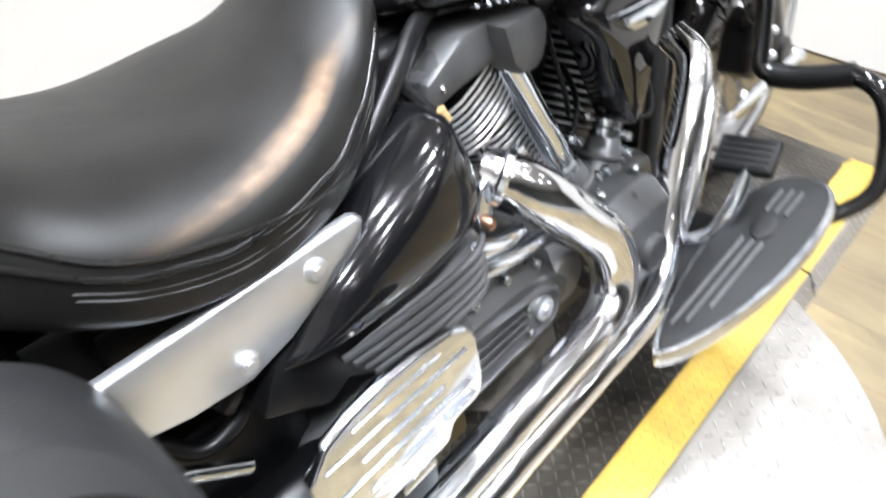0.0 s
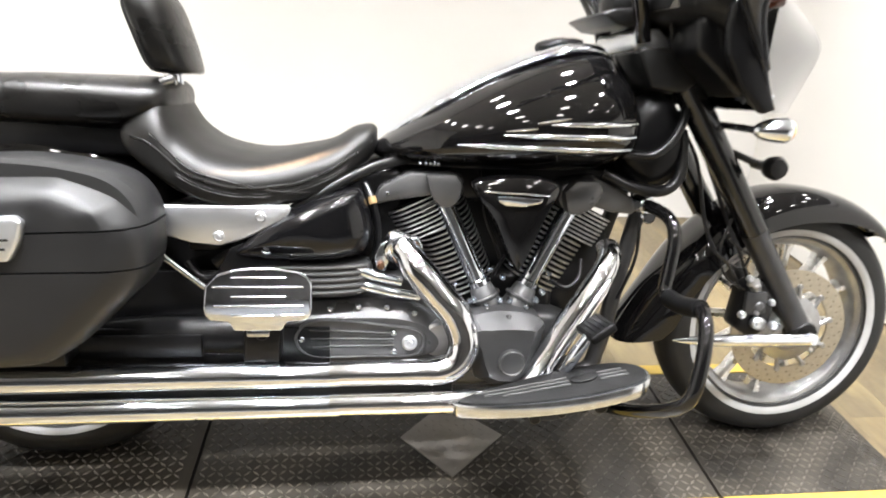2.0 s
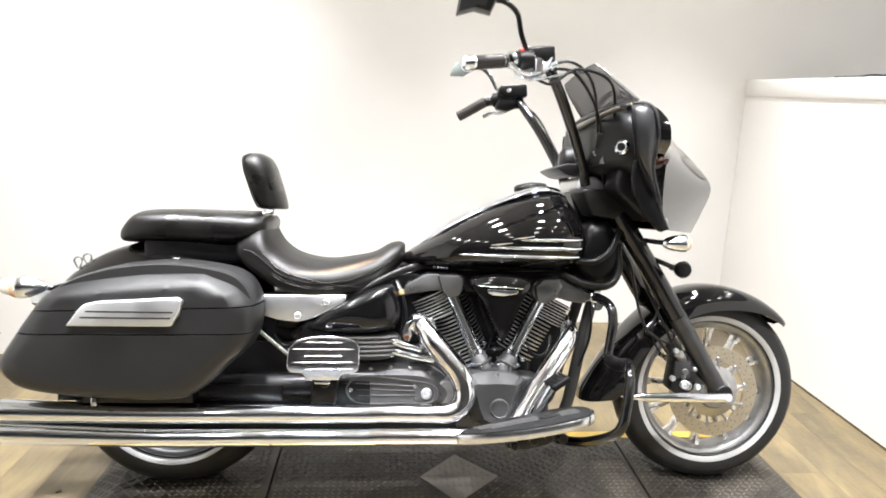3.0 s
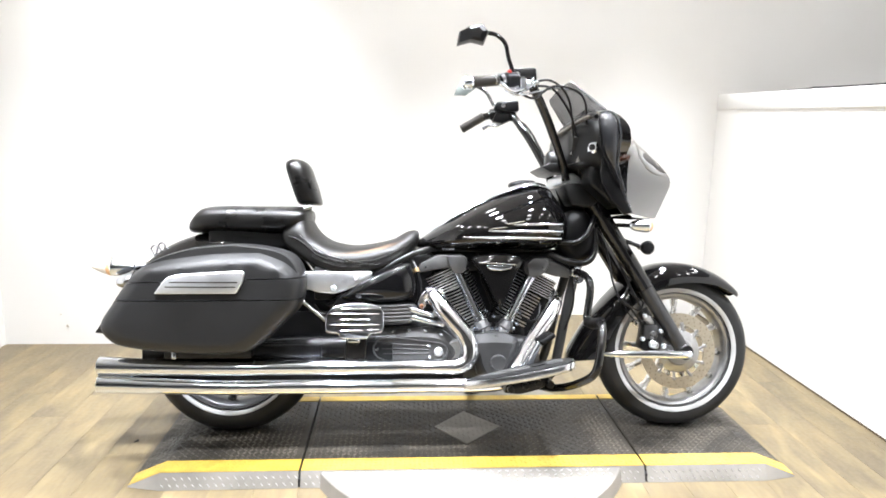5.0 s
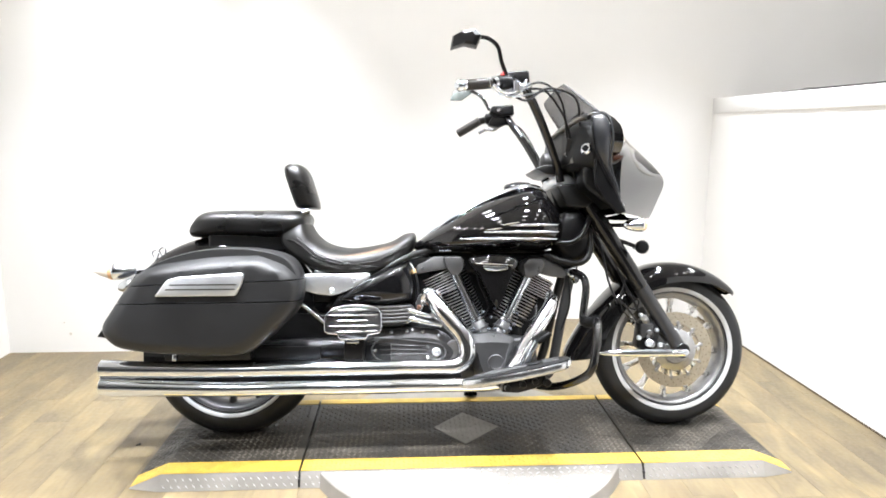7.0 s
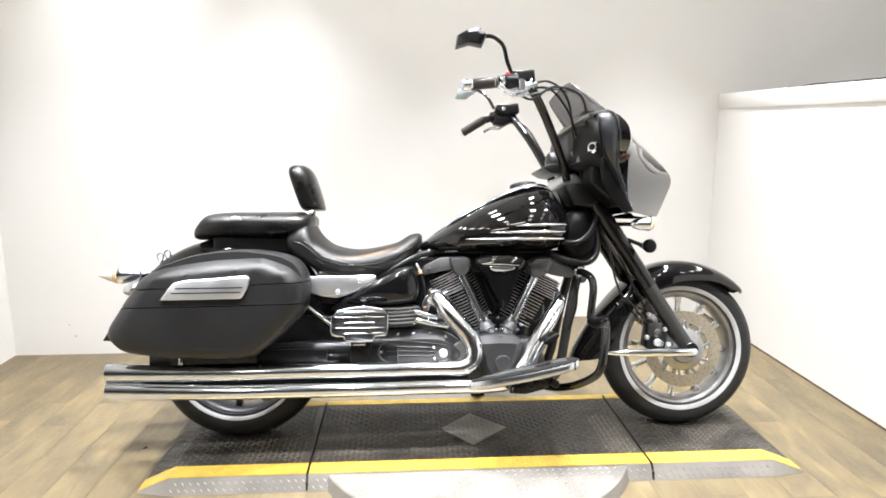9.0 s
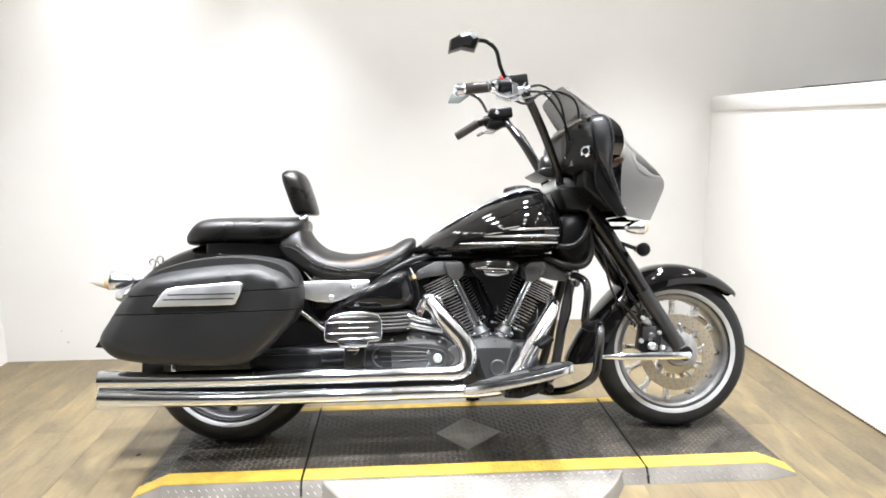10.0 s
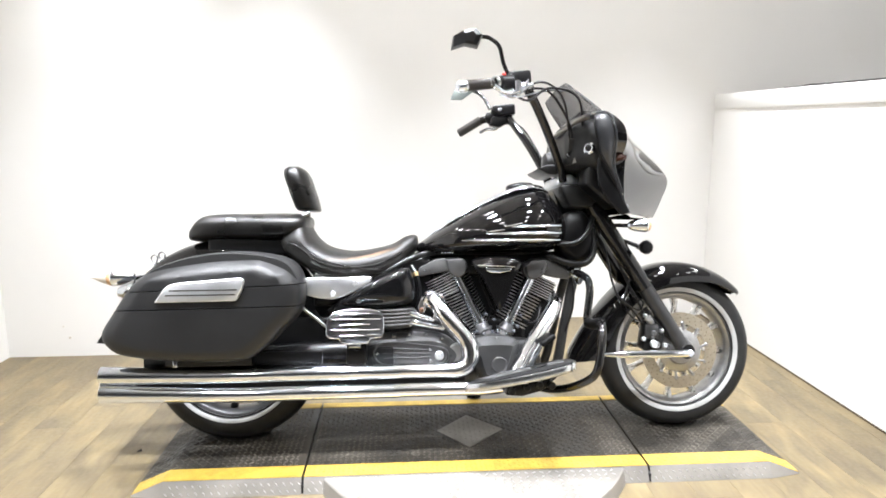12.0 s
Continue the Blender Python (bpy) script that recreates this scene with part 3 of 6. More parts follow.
def wheel(name, c, R, half, rw0, rw1, spokes, rim_half, metal, spoke_metal):
    """Tyre with a white wall, cast rim, spokes and hub."""
    prof = []
    for a in np.linspace(-68, 68, 25):
        prof.append((R - half * 1.0 + half * 1.0 * math.cos(radians(a)) ** 0.75, half * math.sin(radians(a)) * 1.03))
    inner = rw0 - 0.014
    prof = [(inner + 0.006, -half * 0.7), (rw0, -half * 0.9), (rw1, -half * 0.99)] + prof + [(rw1, half * 0.99), (rw0, half * 0.9), (inner + 0.006, half * 0.7)]
    w = part(name, lathe([(inner + 0.006, -rim_half), (inner + 0.012, -rim_half + 0.004), (inner - 0.002, -rim_half + 0.008), (inner - 0.01, -rim_half + 0.016), (inner - 0.016, -0.02), (inner - 0.016, 0.02),
                          (inner - 0.01, rim_half - 0.016), (inner - 0.002, rim_half - 0.008), (inner + 0.012, rim_half - 0.004), (inner + 0.006, rim_half), (inner + 0.002, rim_half - 0.03), (inner + 0.002, -rim_half + 0.03)], c, 96, closed=True),
             metal, bike, "cast alloy wheel rim")
    part("tyre", lathe(prof, c, 96), RUBBER, w, "black rubber tyre", 60)
    for s in (-1, 1):
        part("white_wall", lathe([(rw0, s * (half * 0.9 + 0.001)), ((rw0 + rw1) / 2, s * (half * 0.95 + 0.0035)), (rw1, s * (half * 0.99 + 0.001))], c, 96), WHITEWALL, w, "white side band")
    for i in range(spokes):
        a = 2 * math.pi * i / spokes + 0.44
        d = (math.cos(a), math.sin(a))
        n = (-d[1], d[0])
        bm = bmesh.new()
        rings = []
        for r, wd, th in ((0.035, 0.015, 0.03), (0.09, 0.009, 0.024), (inner - 0.045, 0.0085, 0.02), (inner - 0.012, 0.015, 0.026)):
            cx, cz = c[0] + d[0] * r, c[1] + d[1] * r
            rings.append([(cx + n[0] * wd * u, v * th, cz + n[1] * wd * u) for u, v in ((-1, -0.55), (-0.5, -1), (0.5, -1), (1, -0.55), (1, 0.55), (0.5, 1), (-0.5, 1), (-1, 0.55))])
        ring_mesh(bm, rings)
        part("spoke", bm, spoke_metal, w)
    part("hub", lathe([(0.0001, -0.06), (0.028, -0.06), (0.03, -0.045), (0.048, -0.042), (0.05, 0.042), (0.03, 0.045), (0.0001, 0.06)], c, 40), metal, w)
    return w


front_wheel = wheel("front_wheel", FW, 0.314, 0.066, 0.233, 0.25, 12, 0.056, RIM_ALU, SPOKE)
rear_wheel = wheel("rear_wheel", RW, 0.328, 0.096, 0.236, 0.249, 12, 0.082, ENGINE, ENGINE)


def brake_disc(c, y, ro, ri, parent):
    """A drilled disc whose outer face looks to the right-hand side at y."""
    d = part("brake_disc", lathe([(ri, y), (ro, y), (ro, y + 0.005), (ri, y + 0.005)], c, 72, closed=True), DISC, parent, "drilled steel brake disc")
    bm = bmesh.new()
    for k in range(3):
        for i in range(30):
            a = 2 * math.pi * (i + k / 3) / 26
            r = ri + (ro - ri) * (0.3 + 0.25 * k)
            x, z = c[0] + r * math.cos(a), c[1] + r * math.sin(a)
            bm.faces.new([bm.verts.new((x + 0.0022 * math.cos(q), y - 0.0006, z + 0.0022 * math.sin(q))) for q in np.linspace(0, 2 * math.pi, 8, endpoint=False)])
    tagged(part("drilled_holes", bm, HOLE_EDGE, d), kind="stuff")
    part("disc_carrier", lathe([(0.03, y - 0.022), (0.05, y - 0.02), (0.056, y - 0.012), (0.08, y - 0.006), (0.086, y - 0.002), (0.084, y + 0.004), (0.03, y + 0.004)], c, 48), RIM_ALU, d, "bare aluminium disc carrier")
    for i in range(10):
        a = 2 * math.pi * (i + 0.3) / 10
        part("carrier_arm", rod((c[0] + 0.062 * math.cos(a - 0.2), y - 0.003, c[1] + 0.062 * math.sin(a - 0.2)), (c[0] + (ri + 0.002) * math.cos(a), y, c[1] + (ri + 0.002) * math.sin(a)), 0.0045, 0.006, seg=8), RIM_ALU, d)
    for i in range(10):
        a = 2 * math.pi * (i + 0.3) / 10
        ca, sa = math.cos(a), math.sin(a)
        bolt("disc_bolt", (c[0] + (ri + 0.004) * ca, y - 0.002, c[1] + (ri + 0.004) * sa), 0.0075, d, RIM_ALU, 0.005)
    return d


brake_disc(FW, -0.087, 0.152, 0.106, front_wheel)


def fender(name, c, rows, n=48, m=22, thick=0.004, mat=PAINT, label=""):
    """A mudguard bent round the axle. Rows: (degrees, outer radius, half width, inner radius, power)."""
    st = spline(rows, n)
    bm = bmesh.new()
    rings = []
    for deg, ro, w, ri, p in st:
        a = radians(deg)

        def loop(off):
            out = []
            for k in np.linspace(0, math.pi, m):
                y = -(w - off) * math.copysign(abs(math.cos(k)) ** (2 / p), math.cos(k))
                r = ri + (ro - off - ri) * max(math.sin(k), 0) ** (2 / p)
                out.append((c[0] + r * math.cos(a), y, c[1] + r * math.sin(a)))
            return out
        rings.append(loop(0) + loop(thick)[::-1])
    ring_mesh(bm, rings)
    return part(name, bm, mat, bike, label, 30)


front_fender = fender("front_fender", FW, [(38, 0.357, 0.03, 0.34, 2.2), (43, 0.356, 0.075, 0.326, 2.4), (58, 0.354, 0.09, 0.306, 2.6), (80, 0.352, 0.094, 0.278, 2.8), (105, 0.352, 0.096, 0.265, 3), (130, 0.342, 0.098, 0.262, 3), (145, 0.346, 0.1, 0.266, 3), (155, 0.359, 0.094, 0.27, 2.6),
                                           (165, 0.38, 0.088, 0.278, 2.2), (174, 0.404, 0.082, 0.285, 2.5), (181, 0.428, 0.079, 0.3, 3.0), (186, 0.438, 0.076, 0.33, 3.2)], label="glossy black front mudguard")
rear_fender = fender("rear_fender", RW, [(172, 0.478, 0.07, 0.46, 2.5), (166, 0.474, 0.1, 0.42, 2.6), (150, 0.472, 0.118, 0.36, 2.8), (130, 0.474, 0.124, 0.345, 3), (110, 0.468, 0.126, 0.345, 3), (90, 0.46, 0.126, 0.345, 3), (70, 0.452, 0.124, 0.345, 3), (52, 0.435, 0.12, 0.345, 3), (42, 0.42, 0.11, 0.345, 3)],
                     label="glossy black rear mudguard")

# fork
for s in (-1, 1):
    y = 0.115 * s
    top, bot = Vector((1.352, y, 0.94)), Vector((1.748, y, 0.316))
    knee = top + (bot - top) * 0.6
    f = part("fork_leg", rod(top - (bot - top) * 0.05, knee, 0.0325, seg=28, bevel=0.003), FORK, bike, "gloss black fork tube cover")
    part("fork_slider", rod(knee - (bot - top) * 0.01, bot, 0.03, 0.028, seg=28, bevel=0.003), TUBE_GREY, f)
    part("fork_clamp", rod(bot + Vector((0, -0.03, 0)), bot + Vector((0, 0.03, 0)), 0.03, seg=24, bevel=0.004), SATIN, f)
axle_bar = part("chrome_axle_cover", tube([(1.392, -0.168, 0.316), (1.43, -0.17, 0.315), (1.5, -0.171, 0.314), (1.62, -0.171, 0.313), (1.752, -0.171, 0.312)], [0.002, 0.009, 0.014, 0.0155, 0.015], 24, 16, flat=0.7), CHROME, bike, "polished chrome spear beside the axle")
part("axle_nut", lathe([(0.0001, -0.182), (0.009, -0.182), (0.015, -0.176), (0.016, -0.16)], (1.745, 0.312), 24), CHROME, axle_bar)
caliper = part("brake_caliper", plate([(1.545, 0.33), (1.56, 0.43), (1.6, 0.45), (1.64, 0.4), (1.63, 0.33), (1.59, 0.3)], -0.135, -0.065, 0.01, 3), SATIN, bike, "black brake caliper")
for p, r, m in (((1.6, -0.142, 0.344), 0.015, RIM_ALU), ((1.646, -0.137, 0.337), 0.011, HEAD), ((1.585, -0.142, 0.374), 0.008, RIM_ALU)):
    bolt("caliper_bolt", p, r, caliper, m, 0.01)
part("caliper_cover", block((1.555, -0.146, 0.37), (1.61, -0.132, 0.425), 0.006), ENGINE, caliper)
part("caliper_pin", rod((1.59, -0.15, 0.39), (1.59, -0.13, 0.39), 0.012, seg=16, bevel=0.003), HEAD, caliper)
part("banjo_fitting", rod((1.571, -0.145, 0.447), (1.589, -0.12, 0.423), 0.013, 0.016, seg=10, bevel=0.004), RIM_ALU, caliper)
part("caliper_bracket", plate([(1.6, 0.43), (1.615, 0.47), (1.65, 0.45), (1.7, 0.36), (1.68, 0.34)], -0.12, -0.09, 0.005), SATIN, caliper)
part("brake_hose", tube([(1.575, -0.12, 0.43), (1.53, -0.13, 0.52), (1.5, -0.12, 0.58), (1.45, -0.1, 0.7), (1.39, -0.09, 0.83)], 0.005, 26, 8), SATIN, caliper)
part("brake_hose", tube([(1.56, -0.11, 0.42), (1.49, -0.15, 0.5), (1.452, -0.155, 0.53), (1.43, -0.13, 0.6), (1.41, -0.11, 0.72), (1.37, -0.1, 0.8)], 0.0045, 26, 8), SATIN, caliper)
caliper.location.x = 0.022
# steering head
part("lower_yoke", plate([(1.248, 0.965), (1.262, 0.975), (1.355, 0.972), (1.392, 0.905), (1.36, 0.88), (1.285, 0.888)], -0.15, 0.15, 0.008, 3), INNER, bike, "black fork yoke")
part("steering_head", rod((1.29, 0, 0.98), (1.38, 0, 0.72), 0.045, seg=24, bevel=0.006), SATIN, bike)
part("handlebar_riser", plate([(1.24, 0.97), (1.246, 1.01), (1.3, 1.016), (1.332, 0.99), (1.332, 0.96), (1.28, 0.955)], -0.125, 0.125, 0.01, 3), ALU, bike, "chrome handlebar riser")
part("dash_cowl", plate([(1.168, 1.038), (1.2, 1.052), (1.262, 1.052), (1.285, 1.034), (1.24, 1.012), (1.205, 1.016)], -0.13, 0.13, 0.006, 3), INNER, bike, "black dash cowl under the handlebars")

# handlebars
bar_moves = {-1: Vector((-0.024, 0, 0.016)), 1: Vector((0.02, 0, 0.02))}  # the bars are turned a little
for s in (-1, 1):
    mv = bar_moves[s]
    part("handlebar", tube([(1.266, s * 0.125, 0.985), (1.246, s * 0.142, 1.05), (1.18 + 0.012 * (s > 0), s * 0.216, 1.18), (1.122 + mv.x * 0.5, s * 0.285, 1.292), (1.1 + mv.x, s * 0.312, 1.318), (1.06 + mv.x, s * 0.335, 1.322), (0.98 + mv.x, s * 0.37, 1.31), (0.93 + mv.x, s * 0.388, 1.302 - 0.02 * (s > 0))], 0.0165, 60, 18), PAINT, bike, "tall black ape hanger handlebar")
    g = part("grip", rod((0.985, s * 0.368, 1.295), (0.885, s * 0.405, 1.277 - 0.038 * (s > 0)), 0.0195, seg=24, bevel=0.003), GRIP_BROWN, bike, "black rubber handlebar grip")
    gd = (Vector((0.885, s * 0.405, 1.277)) - Vector((0.985, s * 0.368, 1.295))).normalized()
    e = Vector((0.885, s * 0.405, 1.277))
    if s < 0:
        ge = part("grip_end", lathe([(0.0001, 0.032), (0.012, 0.031), (0.02, 0.024), (0.0225, 0.014), (0.017, 0.009), (0.0225, 0.003), (0.0215, -0.004), (0.0001, -0.004)], (0, 0), 28), CHROME, g, "flared chrome grip end")
        ge.matrix_local = Matrix.Translation(e) @ Vector((0, 1, 0)).rotation_difference(gd).to_matrix().to_4x4()
        for k in range(6):
            p = Vector((0.985, s * 0.368, 1.295)) + gd * (0.012 + k * 0.015)
            part("grip_rib", rod(p, p + gd * 0.004, 0.0196, seg=20), CHROME_DULL if k == 0 else GRIP_BROWN, g)
    g.location = mv
    c0 = Vector((1.01, s * 0.358, 1.298))
    hs = part("switch_housing", rod(c0, c0 + Vector((0.05, -s * 0.02, 0.006)), 0.027, seg=20, bevel=0.006), FAIR_IN, bike, "black switch housing")
    if s < 0:
        part("red_switch", rod(c0 + Vector((0.012, 0, 0.026)), c0 + Vector((0.024, 0, 0.03)), 0.009, seg=12, bevel=0.002), RED, hs, "red stop switch")
    hs.location = mv
    mc = part("master_cylinder", plate([(1.02, 1.318), (1.03, 1.345), (1.128, 1.352), (1.132, 1.305), (1.06, 1.3)], s * 0.305 - 0.03, s * 0.305 + 0.03, 0.008, 3), FAIR_IN, bike, "black brake fluid reservoir")
    bolt("reservoir_window", (1.06, s * 0.305 - 0.03, 1.325), 0.009, mc, CHROME_DULL, 0.004)
    part("lever_bracket", plate([(1.015, 1.262), (1.03, 1.3), (1.1, 1.3), (1.12, 1.32), (1.11, 1.275), (1.06, 1.25)], s * 0.325 - 0.028, s * 0.325 + 0.022, 0.008, 3), CHROME if s < 0 else FAIR_IN, mc, "polished lever bracket" if s < 0 else "")
    part("lever", tube([(1.085, s * 0.35, 1.275), (1.05, s * 0.385, 1.256), (1.015, s * 0.405, 1.258), (0.985, s * 0.418, 1.275 - 0.03 * (s > 0))], [0.009, 0.0085, 0.0075, 0.0085], 20, 10), CHROME, mc, "chrome hand lever")
    mc.location = mv
    if s < 0:
        part("lever_pivot", rod((1.075, -0.362, 1.262), (1.075, -0.362, 1.305), 0.014, seg=20, bevel=0.004), CHROME, mc, "chrome lever pivot")
        part("banjo_bolt", rod((1.115, -0.335, 1.29), (1.135, -0.335, 1.3), 0.011, seg=16, bevel=0.003), CHROME, mc)
        part("switch_ring", rod((0.992, -0.366, 1.296), (1.006, -0.36, 1.299), 0.0245, seg=24, bevel=0.003), CHROME_DULL, mc)
        part("brake_line", tube([(1.125, -0.335, 1.295), (1.07, -0.37, 1.262), (1.02, -0.38, 1.262), (0.995, -0.375, 1.28), (1.04, -0.36, 1.25), (1.12, -0.33, 1.262), (1.2, -0.28, 1.29), (1.27, -0.22, 1.3)], 0.0042, 60, 8), CHROME, mc, "braided bright brake line")

# mirrors
mst = part("mirror_stem", tube([(1.03, -0.35, 1.33), (1.012, -0.362, 1.37), (0.998, -0.372, 1.42), (0.965, -0.378, 1.447), (0.935, -0.38, 1.452)], 0.0075, 24, 12), PAINT, bike, "curved black mirror stem")
mst.location = (-0.012, 0, 0.018)
mh = bmesh.new()
MIRROR = [(0.828, 1.406), (0.835, 1.449), (0.867, 1.464), (0.914, 1.468), (0.934, 1.441), (0.917, 1.402), (0.874, 1.416)]
mc_x, mc_z = sum(q[0] for q in MIRROR) / 7, sum(q[1] for q in MIRROR) / 7
ring_mesh(mh, [[(mc_x + (x - mc_x) * k, y - 0.35 * (x - mc_x), mc_z + (z - mc_z) * k) for x, z in MIRROR] for y, k in ((-0.43, 0.55), (-0.425, 0.9), (-0.41, 1.0), (-0.39, 1.0), (-0.384, 0.96), (-0.388, 0.9))])
part("mirror_head", mh, SATIN, mst, "angular black mirror head", 25)
fm = part("far_mirror_stem", tube([(1.03, 0.35, 1.33), (1.0, 0.37, 1.39), (0.96, 0.4, 1.425), (0.92, 0.42, 1.435)], 0.0075, 20, 12), PAINT, bike)
fm.location = (0.016, 0, 0.03)
part("mirror_glass", plate([(0.852, 1.385), (0.87, 1.43), (0.944, 1.456), (0.954, 1.419), (0.905, 1.384)], 0.4, 0.41, 0.003), MIRROR_BACK, fm, "greenish grey mirror plate")

# batwing fairing: a shell with a hollow side pocket, a crease and a pointed front face
FAIR_ROWS = [  # height; rear edge x, y; pocket x, y; crease x, y; nose line x, z
    (0.852, 1.455, 0.306, 1.461, 0.308, 1.455, 0.31, 1.623, 0.841),
    (0.905, 1.43, 0.3, 1.444, 0.304, 1.446, 0.31, 1.656, 0.909),
    (0.968, 1.404, 0.292, 1.43, 0.3, 1.445, 0.31, 1.683, 0.985),
    (1.036, 1.395, 0.296, 1.43, 0.304, 1.449, 0.312, 1.646, 1.043),
    (1.074, 1.394, 0.33, 1.438, 0.335, 1.455, 0.316, 1.598, 1.092),
    (1.109, 1.386, 0.358, 1.442, 0.358, 1.458, 0.318, 1.558, 1.132),
    (1.16, 1.38, 0.364, 1.434, 0.36, 1.446, 0.314, 1.514, 1.178),
    (1.197, 1.372, 0.362, 1.406, 0.35, 1.42, 0.31, 1.468, 1.213),
    (1.213, 1.36, 0.345, 1.384, 0.334, 1.392, 0.3, 1.418, 1.232)]


def fairing_row(row):
    z, rx, ry, px, py, cx, cy, nx, nz = row
    p = [Vector((rx, ry, z)), Vector((px, py, z)), Vector((cx, cy, z)), Vector((nx, 0.117, nz)), Vector((nx + 0.06 * (nx - 1.43) ** 0.7 if nx > 1.431 else nx, 0.0, nz + 0.004))]
    out = [p[0]]
    for k in range(1, 5):
        out.append(p[0] * (1 - k / 5) + p[1] * (k / 5))
    out.append(p[1])
    out += [p[1] * 0.6 + p[2] * 0.4, p[1] * 0.25 + p[2] * 0.75, p[2]]
    for k in range(1, 10):
        t = k / 9
        out.append(p[2].lerp(p[3], t) + Vector((0.003, 0.002, 0)) * math.sin(math.pi * t))
    for k in range(1, 5):
        t = k / 4
        out.append(Vector((p[3].x + (p[4].x - p[3].x) * (1 - (1 - t) ** 2), p[3].y * (1 - t), p[3].z + (p[4].z - p[3].z) * t)))
    return out


bm = bmesh.new()
rings = []
for row in spline(FAIR_ROWS, 41):
    half = fairing_row([float(v) for v in row])
    full = [Vector((p.x, -p.y, p.z)) for p in half] + half[-2::-1]
    rings.append(full + [p + Vector((-0.012, -0.012 if p.y > 0.2 else 0.012 if p.y < -0.2 else 0, 0)) for p in full[::-1]])
ring_mesh(bm, rings)
fairing = part("fairing", bm, LACQUER, bike, "glossy black batwing fairing with a pointed front", 22)

# fairing details: padded outer edge, inner dash, wind shield
for s in (-1, 1):
    bm = bmesh.new()
    rings = []
    for x0, x1, y, z in spline([(1.414, 1.424, 0.338, 0.92), (1.394, 1.408, 0.344, 0.965), (1.372, 1.398, 0.35, 1.005), (1.351, 1.392, 0.364, 1.036), (1.336, 1.391, 0.377, 1.065), (1.326, 1.392, 0.384, 1.11), (1.321, 1.388, 0.384, 1.15), (1.322, 1.38, 0.376, 1.184), (1.335, 1.366, 0.36, 1.2)], 34):
        w, m = (x1 - x0) / 2, (x0 + x1) / 2
        rings.append([(m + w * math.cos(a), s * (y - 0.012 + 0.02 * math.sin(a)), z) for a in np.linspace(0, 2 * math.pi, 20, endpoint=False)])
    ring_mesh(bm, rings)
    pad = part("fairing_edge_pad", bm, PADDING, fairing, "padded charcoal edge pad", 60)
    part("pad_piping", tube([(1.426, s * 0.345, 0.92), (1.408, s * 0.352, 0.968), (1.394, s * 0.36, 1.02), (1.393, s * 0.374, 1.06), (1.396, s * 0.384, 1.11), (1.392, s * 0.384, 1.15), (1.384, s * 0.376, 1.186), (1.364, s * 0.358, 1.206), (1.33, s * 0.35, 1.204)], 0.004, 40, 8), PADDING, fairing)
    part("pad_piping", tube([(1.405, s * 0.35, 0.94), (1.376, s * 0.355, 0.99), (1.352, s * 0.363, 1.03), (1.335, s * 0.376, 1.06), (1.326, s * 0.384, 1.11), (1.32, s * 0.384, 1.15), (1.32, s * 0.374, 1.186)], 0.004, 30, 8), FAIR_IN, fairing)
    part("fairing_lower_wing", plate([(1.345, 0.945), (1.34, 1.0), (1.345, 1.045), (1.372, 1.045), (1.4, 1.02), (1.408, 0.95), (1.435, 0.888), (1.458, 0.846), (1.43, 0.835), (1.38, 0.885)], s * 0.33 - 0.012, s * 0.33 + 0.012, 0.008, 3), FAIR_IN, fairing, "black lower fairing wing")
    part("wing_edge", tube([(1.416, s * 0.345, 0.935), (1.425, s * 0.342, 0.91), (1.437, s * 0.338, 0.88), (1.456, s * 0.33, 0.846)], 0.004, 40, 8), PADDING, fairing)
    part("wing_screw", rod((1.447, s * 0.335, 0.87), (1.447, s * 0.32, 0.87), 0.006, seg=12, bevel=0.002), CHROME, fairing)
    part("side_marker", plate([(1.412, 1.03), (1.408, 1.045), (1.425, 1.058), (1.45, 1.052), (1.447, 1.036)], s * 0.33 - 0.006, s * 0.33 + 0.006, 0.004), AMBER_DARK, fairing, "dark amber side marker")
inner = part("inner_fairing", body([(1.262, 1.03, 1.1, 1.165, 0.16, 4, 4), (1.275, 1.02, 1.1, 1.19, 0.2, 4, 4), (1.305, 1.01, 1.09, 1.205, 0.25, 4, 4), (1.34, 1.0, 1.08, 1.212, 0.29, 4, 4), (1.38, 0.98, 1.07, 1.214, 0.305, 4, 4), (1.43, 0.95, 1.05, 1.2, 0.28, 4, 4), (1.48, 0.92, 1.0, 1.1, 0.2, 3, 3)], 22, 40), INNER, fairing, "black inner fairing with gauges")
bm = bmesh.new()
ring_mesh(bm, [[(1.27 - o, -0.1, 1.035), (1.274 - o, -0.16, 1.035), (1.296 - o, -0.222, 1.04), (1.296 - o, -0.222, 1.085), (1.274 - o, -0.16, 1.095), (1.27 - o, -0.1, 1.098)] for o in (0.0, 0.008)])
part("dash_panel", bm, TAUPE, inner, "taupe grey dash panel", 20)
part("dash_lip", tube([(1.25, -0.02, 1.165), (1.262, -0.14, 1.172), (1.3, -0.25, 1.195), (1.34, -0.32, 1.205)], 0.008, 24, 10), TAUPE, inner)
part("inner_fairing_rim", tube([(1.32, -0.345, 1.19), (1.318, -0.28, 1.206), (1.31, -0.15, 1.212), (1.31, 0.0, 1.214), (1.31, 0.15, 1.212), (1.32, 0.33, 1.195)], 0.008, 40, 10), SATIN, fairing)
